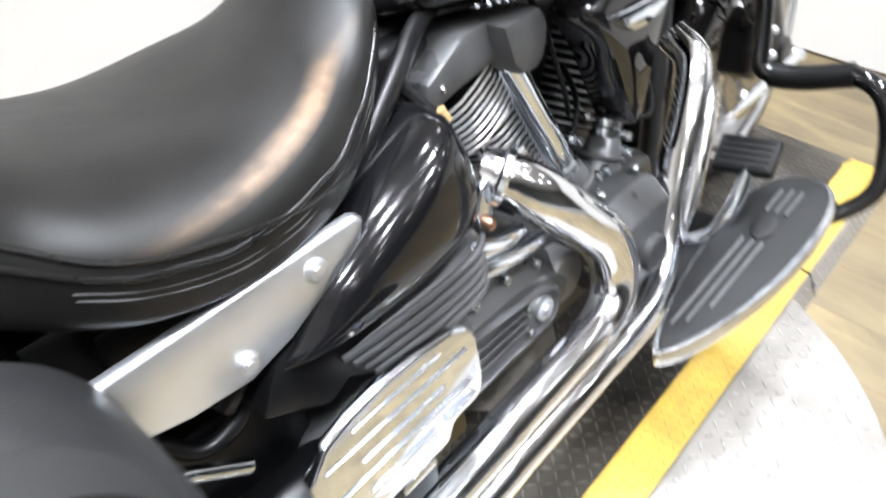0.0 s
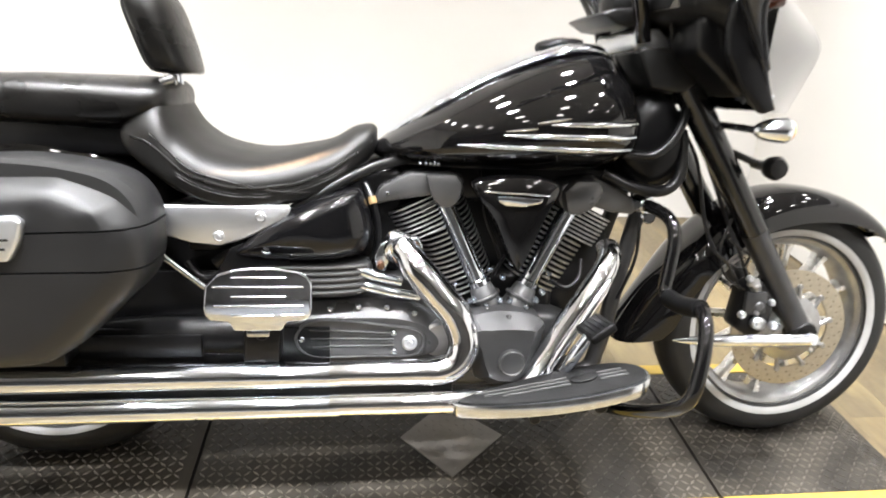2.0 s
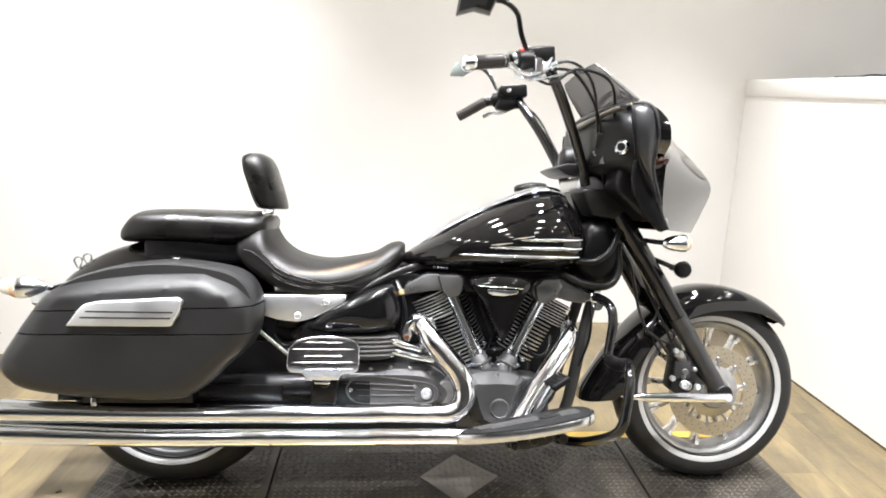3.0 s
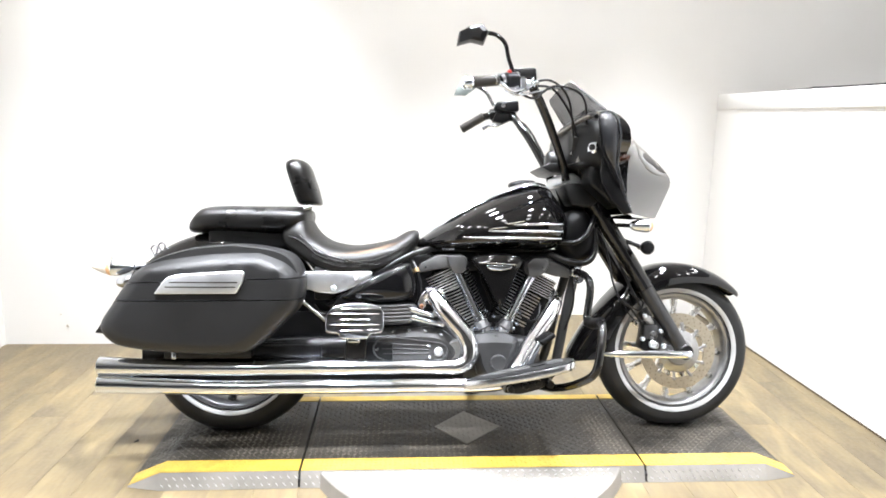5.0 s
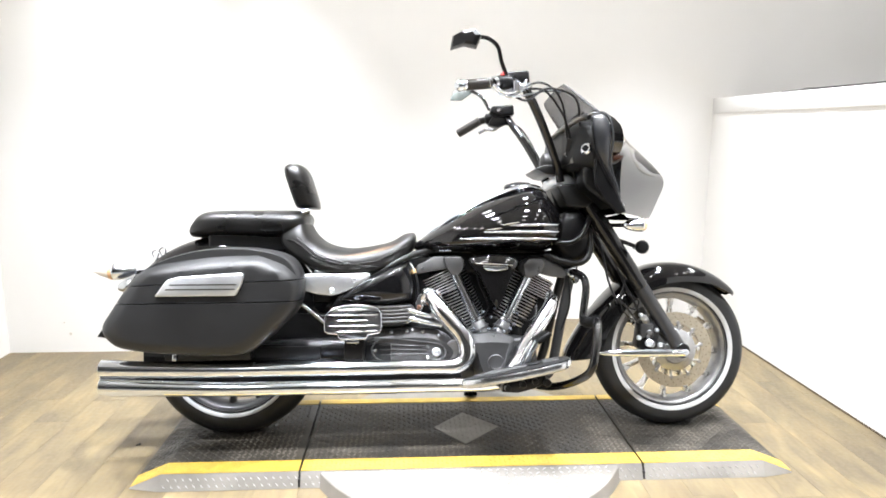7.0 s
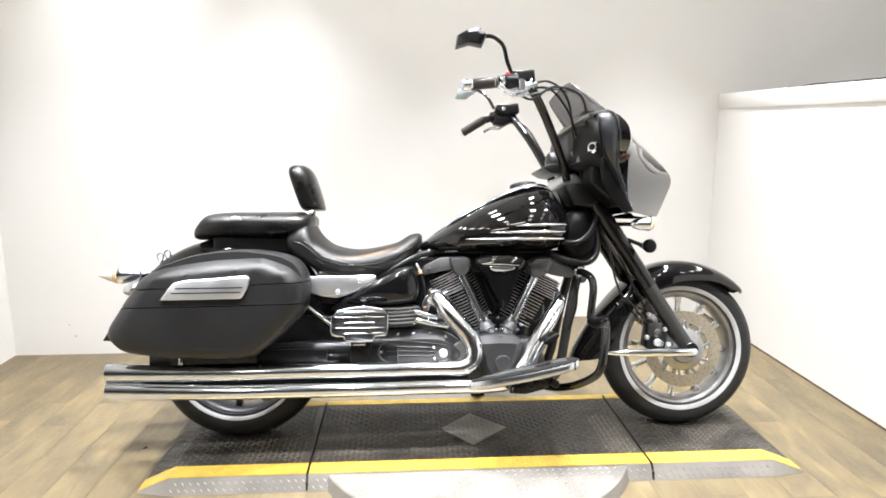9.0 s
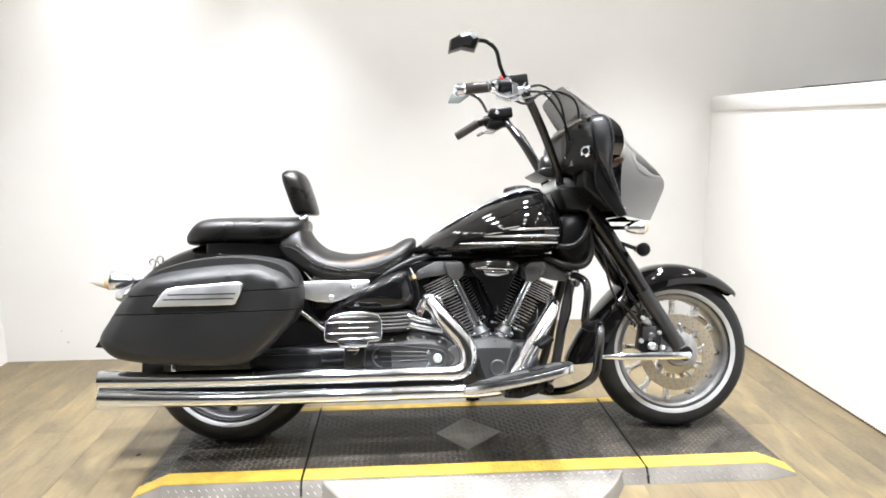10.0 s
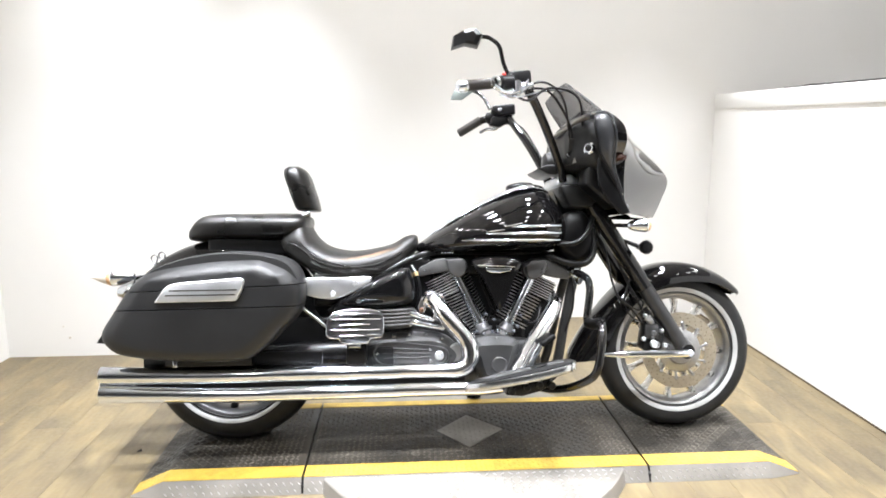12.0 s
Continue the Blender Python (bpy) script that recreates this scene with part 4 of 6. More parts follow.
for x, y, z, r, m in ((1.282, -0.19, 1.075, 0.016, CHROME_DULL), (1.325, -0.285, 1.085, 0.022, CHROME)):
    aim = Vector((-0.6, -0.8, 0.1))
    g = Vector((x, y, z))
    bezel = part("gauge", rod(g + aim * 0.008, g - aim * 0.03, r, seg=28, bevel=0.006), m, inner, "round chrome gauge bezel")
    part("gauge_face", rod(g + aim * 0.0095, g + aim * 0.006, r * 0.55, seg=24), FAIR_IN, bezel)
for pts in ([(-0.225, 1.13), (-0.165, 1.155), (-0.15, 1.09), (-0.205, 1.085)],):
    bm = bmesh.new()
    f = bm.faces.new([bm.verts.new((1.268, y, z)) for y, z in pts])
    r = bmesh.ops.extrude_face_region(bm, geom=[f])
    bmesh.ops.translate(bm, verts=[v for v in r["geom"] if isinstance(v, bmesh.types.BMVert)], vec=(0.06, 0, 0))
    part("dash_pocket", bm, HOLE, inner, "dark recessed pocket")
bm = lathe([(0.0001, -0.03), (0.03, -0.028), (0.045, -0.018), (0.05, 0.0), (0.05, 0.04)], (0, 0), 32)
bm.transform(Matrix.Translation((1.24, 0, 1.06)) @ Matrix.Rotation(radians(-90), 4, "Z"))
part("speaker_pod", bm, INNER, inner, "round charcoal pod")
ws = bmesh.new()
rings = []
for y in np.linspace(-0.27, 0.27, 25):
    k = abs(y) / 0.26
    tz = 1.352 - 0.02 * k ** 2 - 0.085 * max(0, (k - 0.72) / 0.28) ** 1.3
    tx = 1.238 + 0.09 * max(0, (k - 0.72) / 0.28) ** 1.3
    bx = 1.392 - 0.04 * k ** 2
    o = [(bx, 1.215 - 0.01 * k), (bx + (tx - bx) * 0.35 + 0.012, 1.215 + (tz - 1.215) * 0.35), (bx + (tx - bx) * 0.7 + 0.01, 1.215 + (tz - 1.215) * 0.7), (tx, tz)]
    rings.append([(x, y, z) for x, z in o] + [(x - 0.004, y, z - 0.002) for x, z in o[::-1]])
ring_mesh(ws, rings)
shield = part("wind_shield", ws, SMOKE, fairing, "small smoked wind shield")
bolt("shield_screw", (1.4, -0.235, 1.225), 0.006, fairing, CHROME, 0.004)

part("fairing_lower_inner", plate([(1.325, 0.95), (1.32, 1.02), (1.36, 1.03), (1.4, 0.98), (1.45, 0.88), (1.43, 0.86)], -0.26, 0.26, 0.02, 3), SATIN, fairing, "black lower inner fairing")
# the trim follows the shell: its upper parts stand a little higher
for ob in [o for o in fairing.children_recursive]:
    for v in ob.data.vertices:
        if ob is shield:
            v.co.x += 0.03 * (v.co.z - 1.0) / 0.35
            v.co.z += 0.014
        else:
            v.co.z = 0.852 + (v.co.z - 0.842) * 0.99
# control cables
for pts in ([(1.06, -0.33, 1.3), (1.16, -0.3, 1.33), (1.24, -0.26, 1.27), (1.28, -0.2, 1.1), (1.34, -0.12, 0.95), (1.38, -0.1, 0.85)],
            [(1.1, -0.3, 1.31), (1.18, -0.28, 1.3), (1.26, -0.24, 1.2), (1.31, -0.17, 1.05), (1.36, -0.11, 0.93)],
            [(1.05, -0.34, 1.27), (1.1, -0.33, 1.26), (1.18, -0.3, 1.31), (1.29, -0.27, 1.28), (1.32, -0.22, 1.15), (1.35, -0.14, 0.98)],
            [(1.08, 0.32, 1.29), (1.17, 0.28, 1.27), (1.23, 0.2, 1.15), (1.28, 0.12, 1.0)]):
    part("control_cable", tube(pts, 0.0045, 40, 8), SATIN, bike)

# front signal lamps and horn
for s in (-1, 1):
    sg = part("front_signal", body([(1.476, 0.782, 0.785, 0.788, 0.003, 2, 2, s * 0.232), (1.486, 0.772, 0.786, 0.8, 0.014, 2, 2, s * 0.232), (1.51, 0.764, 0.787, 0.81, 0.023, 2, 2, s * 0.232), (1.545, 0.76, 0.787, 0.814, 0.027, 2, 2, s * 0.232), (1.552, 0.762, 0.787, 0.812, 0.025, 2, 2, s * 0.232)], 16, 24), CHROME, bike, "chrome bullet signal lamp")
    sg.location = (0.004, 0, 0.024)
    part("lens", body([(1.552, 0.763, 0.787, 0.811, 0.0245, 2, 2, s * 0.232), (1.562, 0.768, 0.787, 0.806, 0.02, 2, 2, s * 0.232), (1.568, 0.78, 0.787, 0.794, 0.008, 2, 2, s * 0.232)], 8, 24), AMBER, sg, "pale amber lens")
    part("signal_stalk", rod((1.5, s * 0.232, 0.785), (1.46, s * 0.1, 0.79), 0.008), CHROME, sg)
part("horn", lathe([(0.0001, -0.215), (0.02, -0.213), (0.027, -0.2), (0.024, -0.18), (0.012, -0.165), (0.01, -0.11)], (1.566, 0.727), 24), SATIN, bike, "small black horn")
part("horn_bracket", rod((1.566, -0.14, 0.727), (1.46, -0.11, 0.77), 0.008), SATIN, bike)

# ---- tank ----
TANK = [(0.69, 0.722, 0.73, 0.742, 0.04, 2.2, 2.2), (0.715, 0.714, 0.737, 0.762, 0.08, 2.2, 2.4), (0.76, 0.71, 0.748, 0.795, 0.125, 2.2, 2.6), (0.83, 0.708, 0.762, 0.842, 0.175, 2.2, 2.8), (0.91, 0.706, 0.775, 0.887, 0.205, 2.2, 2.8), (1.0, 0.706, 0.787, 0.93, 0.226, 2.2, 2.8),
        (1.08, 0.708, 0.798, 0.96, 0.236, 2.2, 2.8), (1.15, 0.71, 0.805, 0.973, 0.238, 2.2, 2.8), (1.2, 0.713, 0.805, 0.962, 0.228, 2.2, 2.7), (1.24, 0.722, 0.805, 0.918, 0.2, 2.2, 2.6), (1.268, 0.745, 0.805, 0.868, 0.15, 2.2, 2.4), (1.283, 0.785, 0.805, 0.83, 0.06, 2.2, 2.2)]
tank = part("fuel_tank", body(TANK, 60, 56), PAINT, bike, "glossy black teardrop fuel tank", 60)


def tank_side(x, z):
    """The tank's half width at a place."""
    q = [float(np.interp(x, [s[0] for s in TANK], [s[i] for s in TANK])) for i in range(1, 7)]
    lo, zw, hi, w, nu, nl = q
    h, p = (hi - zw, nu) if z >= zw else (zw - lo, nl)
    return w * max(0.0, 1 - min(1, abs(z - zw) / h) ** p) ** (1 / p)


for (xa, za), (xb, zb), cut in (((0.862, 0.762), (1.232, 0.76), 0), ((0.952, 0.786), (1.235, 0.787), 1), ((1.045, 0.81), (1.236, 0.815), 1)):
    pts = []
    for t in np.linspace(0, 1, 9):
        x, z = xa + (xb - xa) * t, za + (zb - za) * t
        pts.append((x, -tank_side(x, z) - 0.002, z))
    part("tank_stripe", tube(pts, [0.0015, 0.004, 0.0052, 0.0056, 0.0058, 0.0058, 0.0058, 0.0056, 0.005], 34, 10), CHROME, tank, "chrome speed stripe")
for x0, x1, z0, z1 in ((0.955, 1.02, 0.793, 0.801), (1.02, 1.085, 0.812, 0.823)):
    part("tank_emblem", tube([(x, -tank_side(x, z) - 0.002, z) for x, z in zip(np.linspace(x0, x1, 4), np.linspace(z0, z1, 4))], [0.001, 0.0028, 0.003, 0.0012], 14, 8), CHROME, tank, "thin chrome emblem stroke")
# chrome instrument strip along the top of the tank
def top(x):
    return float(np.interp(x, [s[0] for s in TANK], [s[3] for s in TANK]))


console = part("tank_console", body([(x, top(x) - 0.02, top(x) - 0.004, top(x) + h, w, 2.4, 2.4) for x, h, w in ((0.725, 0.003, 0.015), (0.76, 0.009, 0.055), (0.83, 0.014, 0.1), (0.95, 0.011, 0.1), (1.05, 0.012, 0.125), (1.12, 0.013, 0.13), (1.18, 0.013, 0.12), (1.215, 0.011, 0.09), (1.245, 0.004, 0.025))], 40, 28), CHROME, tank, "polished chrome tank console", 60)
part("speedometer", body([(1.06, 0.965, 0.97, 0.976, 0.006, 2, 2), (1.07, 0.965, 0.972, 0.985, 0.03, 2, 2), (1.115, 0.975, 0.982, 0.995, 0.042, 2, 2), (1.16, 0.977, 0.983, 0.993, 0.03, 2, 2), (1.17, 0.975, 0.979, 0.987, 0.006, 2, 2)], 16, 24), FAIR_IN, console, "black speedometer face")
part("tank_seam", tube([(x, -tank_side(x, 0.716) * 0.96 - 0.001, 0.711) for x in np.linspace(0.76, 1.24, 10)], 0.004, 30, 8), SATIN, tank)
for x in (0.79, 0.802, 0.812, 0.82, 0.828):
    bolt("tank_stud", (x, -tank_side(x, 0.735) * 0.9 - 0.001, 0.716), 0.0035, tank, CHROME, 0.003)

# ---- seats ----
SEAT = [(0.178, 0.752, 0.768, 0.785, 0.11, 2.2, 3), (0.186, 0.738, 0.765, 0.8, 0.1518, 2.2, 4), (0.205, 0.715, 0.755, 0.826, 0.1694, 2.2, 5), (0.235, 0.69, 0.745, 0.854, 0.1804, 2.2, 6), (0.262, 0.672, 0.727, 0.852, 0.1892, 2.2, 6), (0.295, 0.654, 0.699, 0.794, 0.1991, 2.2, 7), (0.34, 0.638, 0.678, 0.752, 0.2123, 2.6, 8),
        (0.4, 0.627, 0.662, 0.733, 0.2167, 2.6, 8), (0.46, 0.624, 0.66, 0.728, 0.2101, 2.6, 8), (0.53, 0.63, 0.667, 0.737, 0.1903, 2.6, 7), (0.6, 0.652, 0.692, 0.754, 0.154, 2.2, 5), (0.65, 0.684, 0.722, 0.782, 0.1199, 2.2, 4), (0.685, 0.716, 0.747, 0.789, 0.0858, 2.2, 3), (0.7, 0.738, 0.758, 0.78, 0.044, 2.2, 2.4)]
seat = part("rider_seat", body(SEAT, 56, 48), SHEEN_LEATHER, bike, "black leather rider seat with a painted warm sheen along its edge", 70)


def seat_side(x, z):
    q = [float(np.interp(x, [s[0] for s in SEAT], [s[i] for s in SEAT])) for i in range(1, 7)]
    lo, zw, hi, w, nu, nl = q
    h, p = (hi - zw, nu) if z >= zw else (zw - lo, nl)
    return w * max(0.0, 1 - min(1, abs(z - zw) / h) ** p) ** (1 / p)


for s in (-1, 1):
    xs = np.linspace(0.21, 0.69, 16)
    def seam_z(x):
        return float(np.interp(x, [q[0] for q in SEAT], [q[2] + 0.12 * (q[3] - q[2]) for q in SEAT]))
    part("seat_piping", tube([(x, s * (seat_side(x, seam_z(x)) + 0.0005), seam_z(x)) for x in xs], 0.0028, 60, 8), LEATHER, seat, "stitched edge piping")
    def skirt_z(x):
        return float(np.interp(x, [0.25, 0.33, 0.42, 0.5, 0.56], [0.768, 0.7, 0.676, 0.66, 0.655]))
    part("seat_piping", tube([(x, s * (seat_side(x, skirt_z(x)) + 0.0005), skirt_z(x)) for x in np.linspace(0.25, 0.56, 10)], 0.0024, 40, 8), LEATHER, seat)
for s in (-1, 1):
    for dz in (0.0, 0.006):
        part("seat_stitching", tube([(x, s * (seat_side(x, seam_z(x) - 0.012 - dz) + 0.0003), seam_z(x) - 0.012 - dz) for x in np.linspace(0.3, 0.66, 14)], 0.0009, 60, 6), RIB, seat)
pillion = part("pillion_seat", body([(-0.163, 0.772, 0.785, 0.796, 0.08, 2.4, 3), (-0.152, 0.766, 0.793, 0.82, 0.115, 2.6, 3), (-0.112, 0.766, 0.806, 0.858, 0.14, 3, 3.4), (-0.02, 0.768, 0.812, 0.866, 0.15, 3.2, 3.5), (0.08, 0.764, 0.812, 0.866, 0.152, 3.2, 3.5), (0.16, 0.758, 0.81, 0.866, 0.158, 3, 3), (0.21, 0.764, 0.812, 0.866, 0.16, 2.8, 2.6), (0.245, 0.775, 0.818, 0.864, 0.152, 2.6, 2.4), (0.267, 0.79, 0.824, 0.858, 0.128, 2.4, 2.2), (0.279, 0.81, 0.829, 0.848, 0.08, 2.2, 2)], 40, 40), LEATHER, bike, "black leather pillion seat", 70)
for v in pillion.data.vertices:
    v.co.x, v.co.z = 0.279 + (v.co.x - 0.279) * 1.035, 0.772 + (v.co.z - 0.766) * 1.07
for x in (0.192, 0.2):
    part("seat_stitch", tube([(x, -0.148 * math.cos(a) ** 0.6 if math.cos(a) > 0 else 0, 0.815 + 0.0515 * math.sin(a) ** 0.62) for a in np.linspace(0.02, 1.5, 10)], 0.0016, 24, 6), LEATHER, pillion)
back = part("backrest", body([(0.872, 0.2382, 0.2752, 0.3082, 0.06, 3, 3), (0.88, 0.226, 0.27, 0.315, 0.1, 2.3, 4), (0.92, 0.211, 0.258, 0.306, 0.118, 2.3, 4), (0.97, 0.1945, 0.2435, 0.2905, 0.122, 2.3, 4), (1.01, 0.1825, 0.2305, 0.2765, 0.118, 2.3, 4), (1.035, 0.1808, 0.2218, 0.2608, 0.1, 2.3, 3.4), (1.047, 0.1949, 0.217, 0.2409, 0.06, 3, 3)], 30, 40, "z"), LEATHER, bike, "black leather passenger backrest pad", 70)
back.location.z = 0.013
part("backrest_piping", tube([(0.2443, -0.11, 0.878), (0.231, -0.119, 0.9), (0.2135, -0.122, 0.95), (0.198, -0.121, 1), (0.1995, -0.11, 1.03), (0.2096, -0.08, 1.043)], 0.003, 30, 8), LEATHER, back)
part("backrest_stay", rod((0.262, 0, 0.8), (0.258, 0, 0.9), 0.016, seg=16), CHROME, back, "chrome backrest stay")
part("backrest_knob", rod((0.255, -0.1, 0.852), (0.285, -0.1, 0.862), 0.012, seg=12, bevel=0.003), CHROME_DULL, back)

part("seat_base", block((-0.1, -0.115, 0.715), (0.27, 0.115, 0.79), 0.012, 3), SATIN, bike, "black seat base under the pillion")

# ---- saddlebags ----
BAG_OUT = [(-0.4, 0.457), (-0.361, 0.526), (-0.321, 0.588), (-0.276, 0.647), (-0.207, 0.689), (-0.09, 0.723), (0.046, 0.735), (0.164, 0.724), (0.238, 0.7), (0.277, 0.653), (0.288, 0.59), (0.272, 0.516), (0.214, 0.453), (0.137, 0.382), (0.058, 0.352), (-0.157, 0.358), (-0.321, 0.378), (-0.38, 0.41)]
for s in (-1, 1):
    lay = [(s * 0.2, 0.9), (s * 0.205, 0.97), (s * 0.24, 1.0), (s * 0.318, 1.0), (s * 0.348, 0.985), (s * 0.367, 0.955), (s * 0.38, 0.9), (s * 0.388, 0.82)] + [(s * (0.3895 + 0.006 * k / 10), 0.8 - 0.07 * k) for k in range(11)]
    base = None
    for nm, z0, z1, lab in (("saddlebag", None, 0.541, "satin charcoal hard saddlebag"), ("middle_band", 0.5445, 0.609, ""), ("lid", 0.6125, None, "")):
        bm = puff(BAG_OUT, lay)
        for v in bm.verts:  # the lid leans in above a soft crease
            rise = v.co.z - float(np.interp(v.co.x, [-0.34, -0.24, -0.02, 0.14, 0.23, 0.29], [0.6, 0.64, 0.664, 0.674, 0.64, 0.6]))
            if rise > 0 and abs(v.co.y) > 0.2:
                v.co.y = s * (0.2 + (abs(v.co.y) - 0.2) * (1 - 6.5 * min(rise, 0.09)))
        for z, up in ((z0, -1), (z1, 1)):
            if z is not None:
                g = bm.verts[:] + bm.edges[:] + bm.faces[:]
                cut = bmesh.ops.bisect_plane(bm, geom=g, plane_co=(0, 0, z), plane_no=(-0.03 * up, 0, up) if z > 0.57 else (-0.007 * up, 0, up), clear_outer=True)
                bmesh.ops.holes_fill(bm, edges=[e for e in bm.edges if e.is_boundary])
        ob = part(nm, bm, BAG, base or bike, lab, 40)
        base = base or ob
    g = puff(BAG_OUT, [(s * 0.21, 0.93), (s * 0.318, 0.975), (s * 0.345, 0.96)])
    part("seal", g, GAP, base)
    if s < 0:
        pl = part("trim_plate", plate([(-0.199, 0.566), (-0.168, 0.61), (-0.152, 0.625), (-0.117, 0.633), (0.09, 0.646), (0.102, 0.636), (0.092, 0.6), (0.073, 0.567)], -0.408, -0.384, 0.006, 3), ALU, base, "chrome trim plate with slots")
        for z, xa, xb in ((0.604, -0.146, 0.078), (0.588, -0.16, 0.072)):
            part("slot", block((xa, -0.4095, z), (xb, -0.407, z + 0.004), 0), HOLE, pl)
        part("bag_catch", block((-0.155, -0.36, 0.338), (-0.14, -0.34, 0.362), 0.003), CHROME_DULL, base)
    part("bag_mount", block((-0.2, s * 0.21, 0.33), (0.1, s * 0.22 + 0.08 * s, 0.38), 0.004) if s > 0 else block((-0.2, -0.3, 0.33), (0.1, -0.21, 0.38), 0.004), SATIN, base)

# ---- tail ----
tail = part("number_plate_hanger", plate([(-0.525, 0.392), (-0.487, 0.388), (-0.36, 0.6), (-0.372, 0.625)], -0.1, 0.1, 0.004), SATIN, bike, "black sloping number plate hanger")
part("tail_lamp", body([(-0.47, 0.56, 0.58, 0.6, 0.04, 2, 2), (-0.44, 0.55, 0.58, 0.62, 0.055, 2, 2), (-0.41, 0.55, 0.585, 0.63, 0.05, 2, 2)], 10, 20), CHROME_DULL, tail)
for s in (-1, 1):
    def bullet(st):
        return body([(x, 0.65 - h, 0.65, 0.65 + h, h, 2, 2, s * 0.25) for x, h in st], 16, 28)
    sg = part("rear_signal", bullet([(-0.425, 0.031), (-0.415, 0.033), (-0.39, 0.03), (-0.365, 0.02), (-0.345, 0.009)]), CHROME, bike, "chrome bullet rear signal lamp")
    sg.location.x = 0.026
    part("lens", bullet([(-0.497, 0.002), (-0.481, 0.01), (-0.458, 0.0205), (-0.434, 0.0288), (-0.425, 0.0302)]), CLEAR, sg, "frosted pointed lens")
    part("amber_ring", bullet([(-0.434, 0.0293), (-0.43, 0.031), (-0.42, 0.0325)]), AMBER, sg)
    part("signal_stalk", rod((-0.35, s * 0.25, 0.646), (-0.34, s * 0.1, 0.645), 0.009), CHROME, sg)
for x, z in ((-0.318, 0.705), (-0.29, 0.716)):
    part("luggage_loop", tube([(x, -0.06, z - 0.02), (x - 0.012, -0.06, z + 0.006), (x, -0.06, z + 0.018), (x + 0.012, -0.06, z + 0.006), (x + 0.004, -0.06, z - 0.02)], 0.0035, 20, 8), CHROME_DULL, bike, "small chrome luggage hook")

# ---- chassis ----
for s in (-1, 1):
    part("frame_rail", tube([(0.36, s * 0.165, 0.5), (0.4, s * 0.17, 0.53), (0.46, s * 0.17, 0.578), (0.56, s * 0.16, 0.638), (0.66, s * 0.13, 0.69), (0.73, s * 0.095, 0.712), (0.85, s * 0.05, 0.73)], 0.012, 42, 16, flat=0.8), SATIN, bike, "satin black frame rail")
    part("down_tube", tube([(1.34, s * 0.06, 0.68), (1.306, s * 0.075, 0.57), (1.27, s * 0.09, 0.42), (1.236, s * 0.1, 0.27), (1.19, s * 0.11, 0.215), (1.0, s * 0.12, 0.19), (0.5, s * 0.12, 0.2)], 0.019, 50, 16), TUBE_GREY, bike, "dark grey frame down tube")
    part("side_plate", plate([(0.262, 0.632), (0.4, 0.633), (0.515, 0.634), (0.524, 0.628), (0.515, 0.606), (0.47, 0.583), (0.425, 0.562), (0.38, 0.55), (0.325, 0.556), (0.27, 0.572), (0.25, 0.6)], s * 0.206 - 0.008, s * 0.206 + 0.008, 0.005, 3), ALU, bike, "brushed aluminium side plate")
bolt("plate_bolt", (0.463, -0.214, 0.611), 0.011, bike, ALU, 0.006)
bolt("plate_bolt", (0.38, -0.214, 0.57), 0.011, bike, ALU, 0.006)
part("frame_gusset", plate([(0.375, 0.5), (0.4, 0.545), (0.47, 0.575), (0.52, 0.55), (0.52, 0.5), (0.44, 0.46)], -0.21, -0.14, 0.006), SATIN, bike)
bolt("pivot_bolt", (0.475, -0.222, 0.55), 0.015, bike, CHROME, 0.012)
part("backbone", block((0.68, -0.06, 0.62), (1.3, 0.06, 0.715), 0.02, 3), SATIN, bike)
part("swing_arm", tube([(-0.02, -0.165, 0.335), (0.1, -0.175, 0.342), (0.25, -0.18, 0.348), (0.44, -0.185, 0.348), (0.5, -0.18, 0.345)], [0.03, 0.036, 0.041, 0.043, 0.04], 30, 24), SATIN, bike, "black round swing arm tube")
part("swing_arm_left", tube([(-0.02, 0.165, 0.335), (0.25, 0.17, 0.345), (0.5, 0.17, 0.345)], 0.036, 20, 18), SATIN, bike)
part("inner_guard", plate([(0.1, 0.36), (0.12, 0.52), (0.2, 0.62), (0.4, 0.62), (0.48, 0.5), (0.5, 0.38)], -0.1, 0.1, 0.01), SATIN, bike, "black inner mudguard")
part("rear_panel", block((-0.02, -0.15, 0.3), (0.44, -0.14, 0.48), 0.006), SATIN, bike, "black panel above the swing arm")
part("shock_strut", rod((0.262, -0.19, 0.523), (0.352, -0.19, 0.447), 0.008, seg=12), CHROME_DULL, bike, "thin steel strut")
part("battery_box", block((0.3, -0.14, 0.52), (0.42, 0.14, 0.62), 0.01), FAIR_IN, bike)
part("wire_loom", tube([(0.3, -0.15, 0.5), (0.33, -0.16, 0.47), (0.37, -0.165, 0.478), (0.4, -0.16, 0.52)], 0.009, 20, 10), SATIN, bike)

# side cover behind the rear cylinder
part("side_cover", puff([(0.392, 0.526), (0.42, 0.556), (0.465, 0.591), (0.548, 0.633), (0.645, 0.664), (0.672, 0.645), (0.688, 0.59), (0.684, 0.55), (0.664, 0.527), (0.592, 0.511), (0.46, 0.511)],
                        [(-0.1, 1.0), (-0.165, 1.0), (-0.19, 0.97), (-0.206, 0.91), (-0.218, 0.82), (-0.227, 0.7), (-0.233, 0.55), (-0.237, 0.36), (-0.239, 0.12)]), SIDE_PAINT, bike, "glossy black bulged side cover", 60)

# ---- engine ----
engine = part("crankcase", plate([(0.5, 0.3), (0.52, 0.42), (0.62, 0.46), (0.78, 0.46), (0.86, 0.38), (1.1, 0.38), (1.16, 0.36), (1.17, 0.25), (1.1, 0.2), (0.62, 0.2)], -0.155, 0.155, 0.02, 3), ENGINE, bike, "charcoal painted engine crankcase")


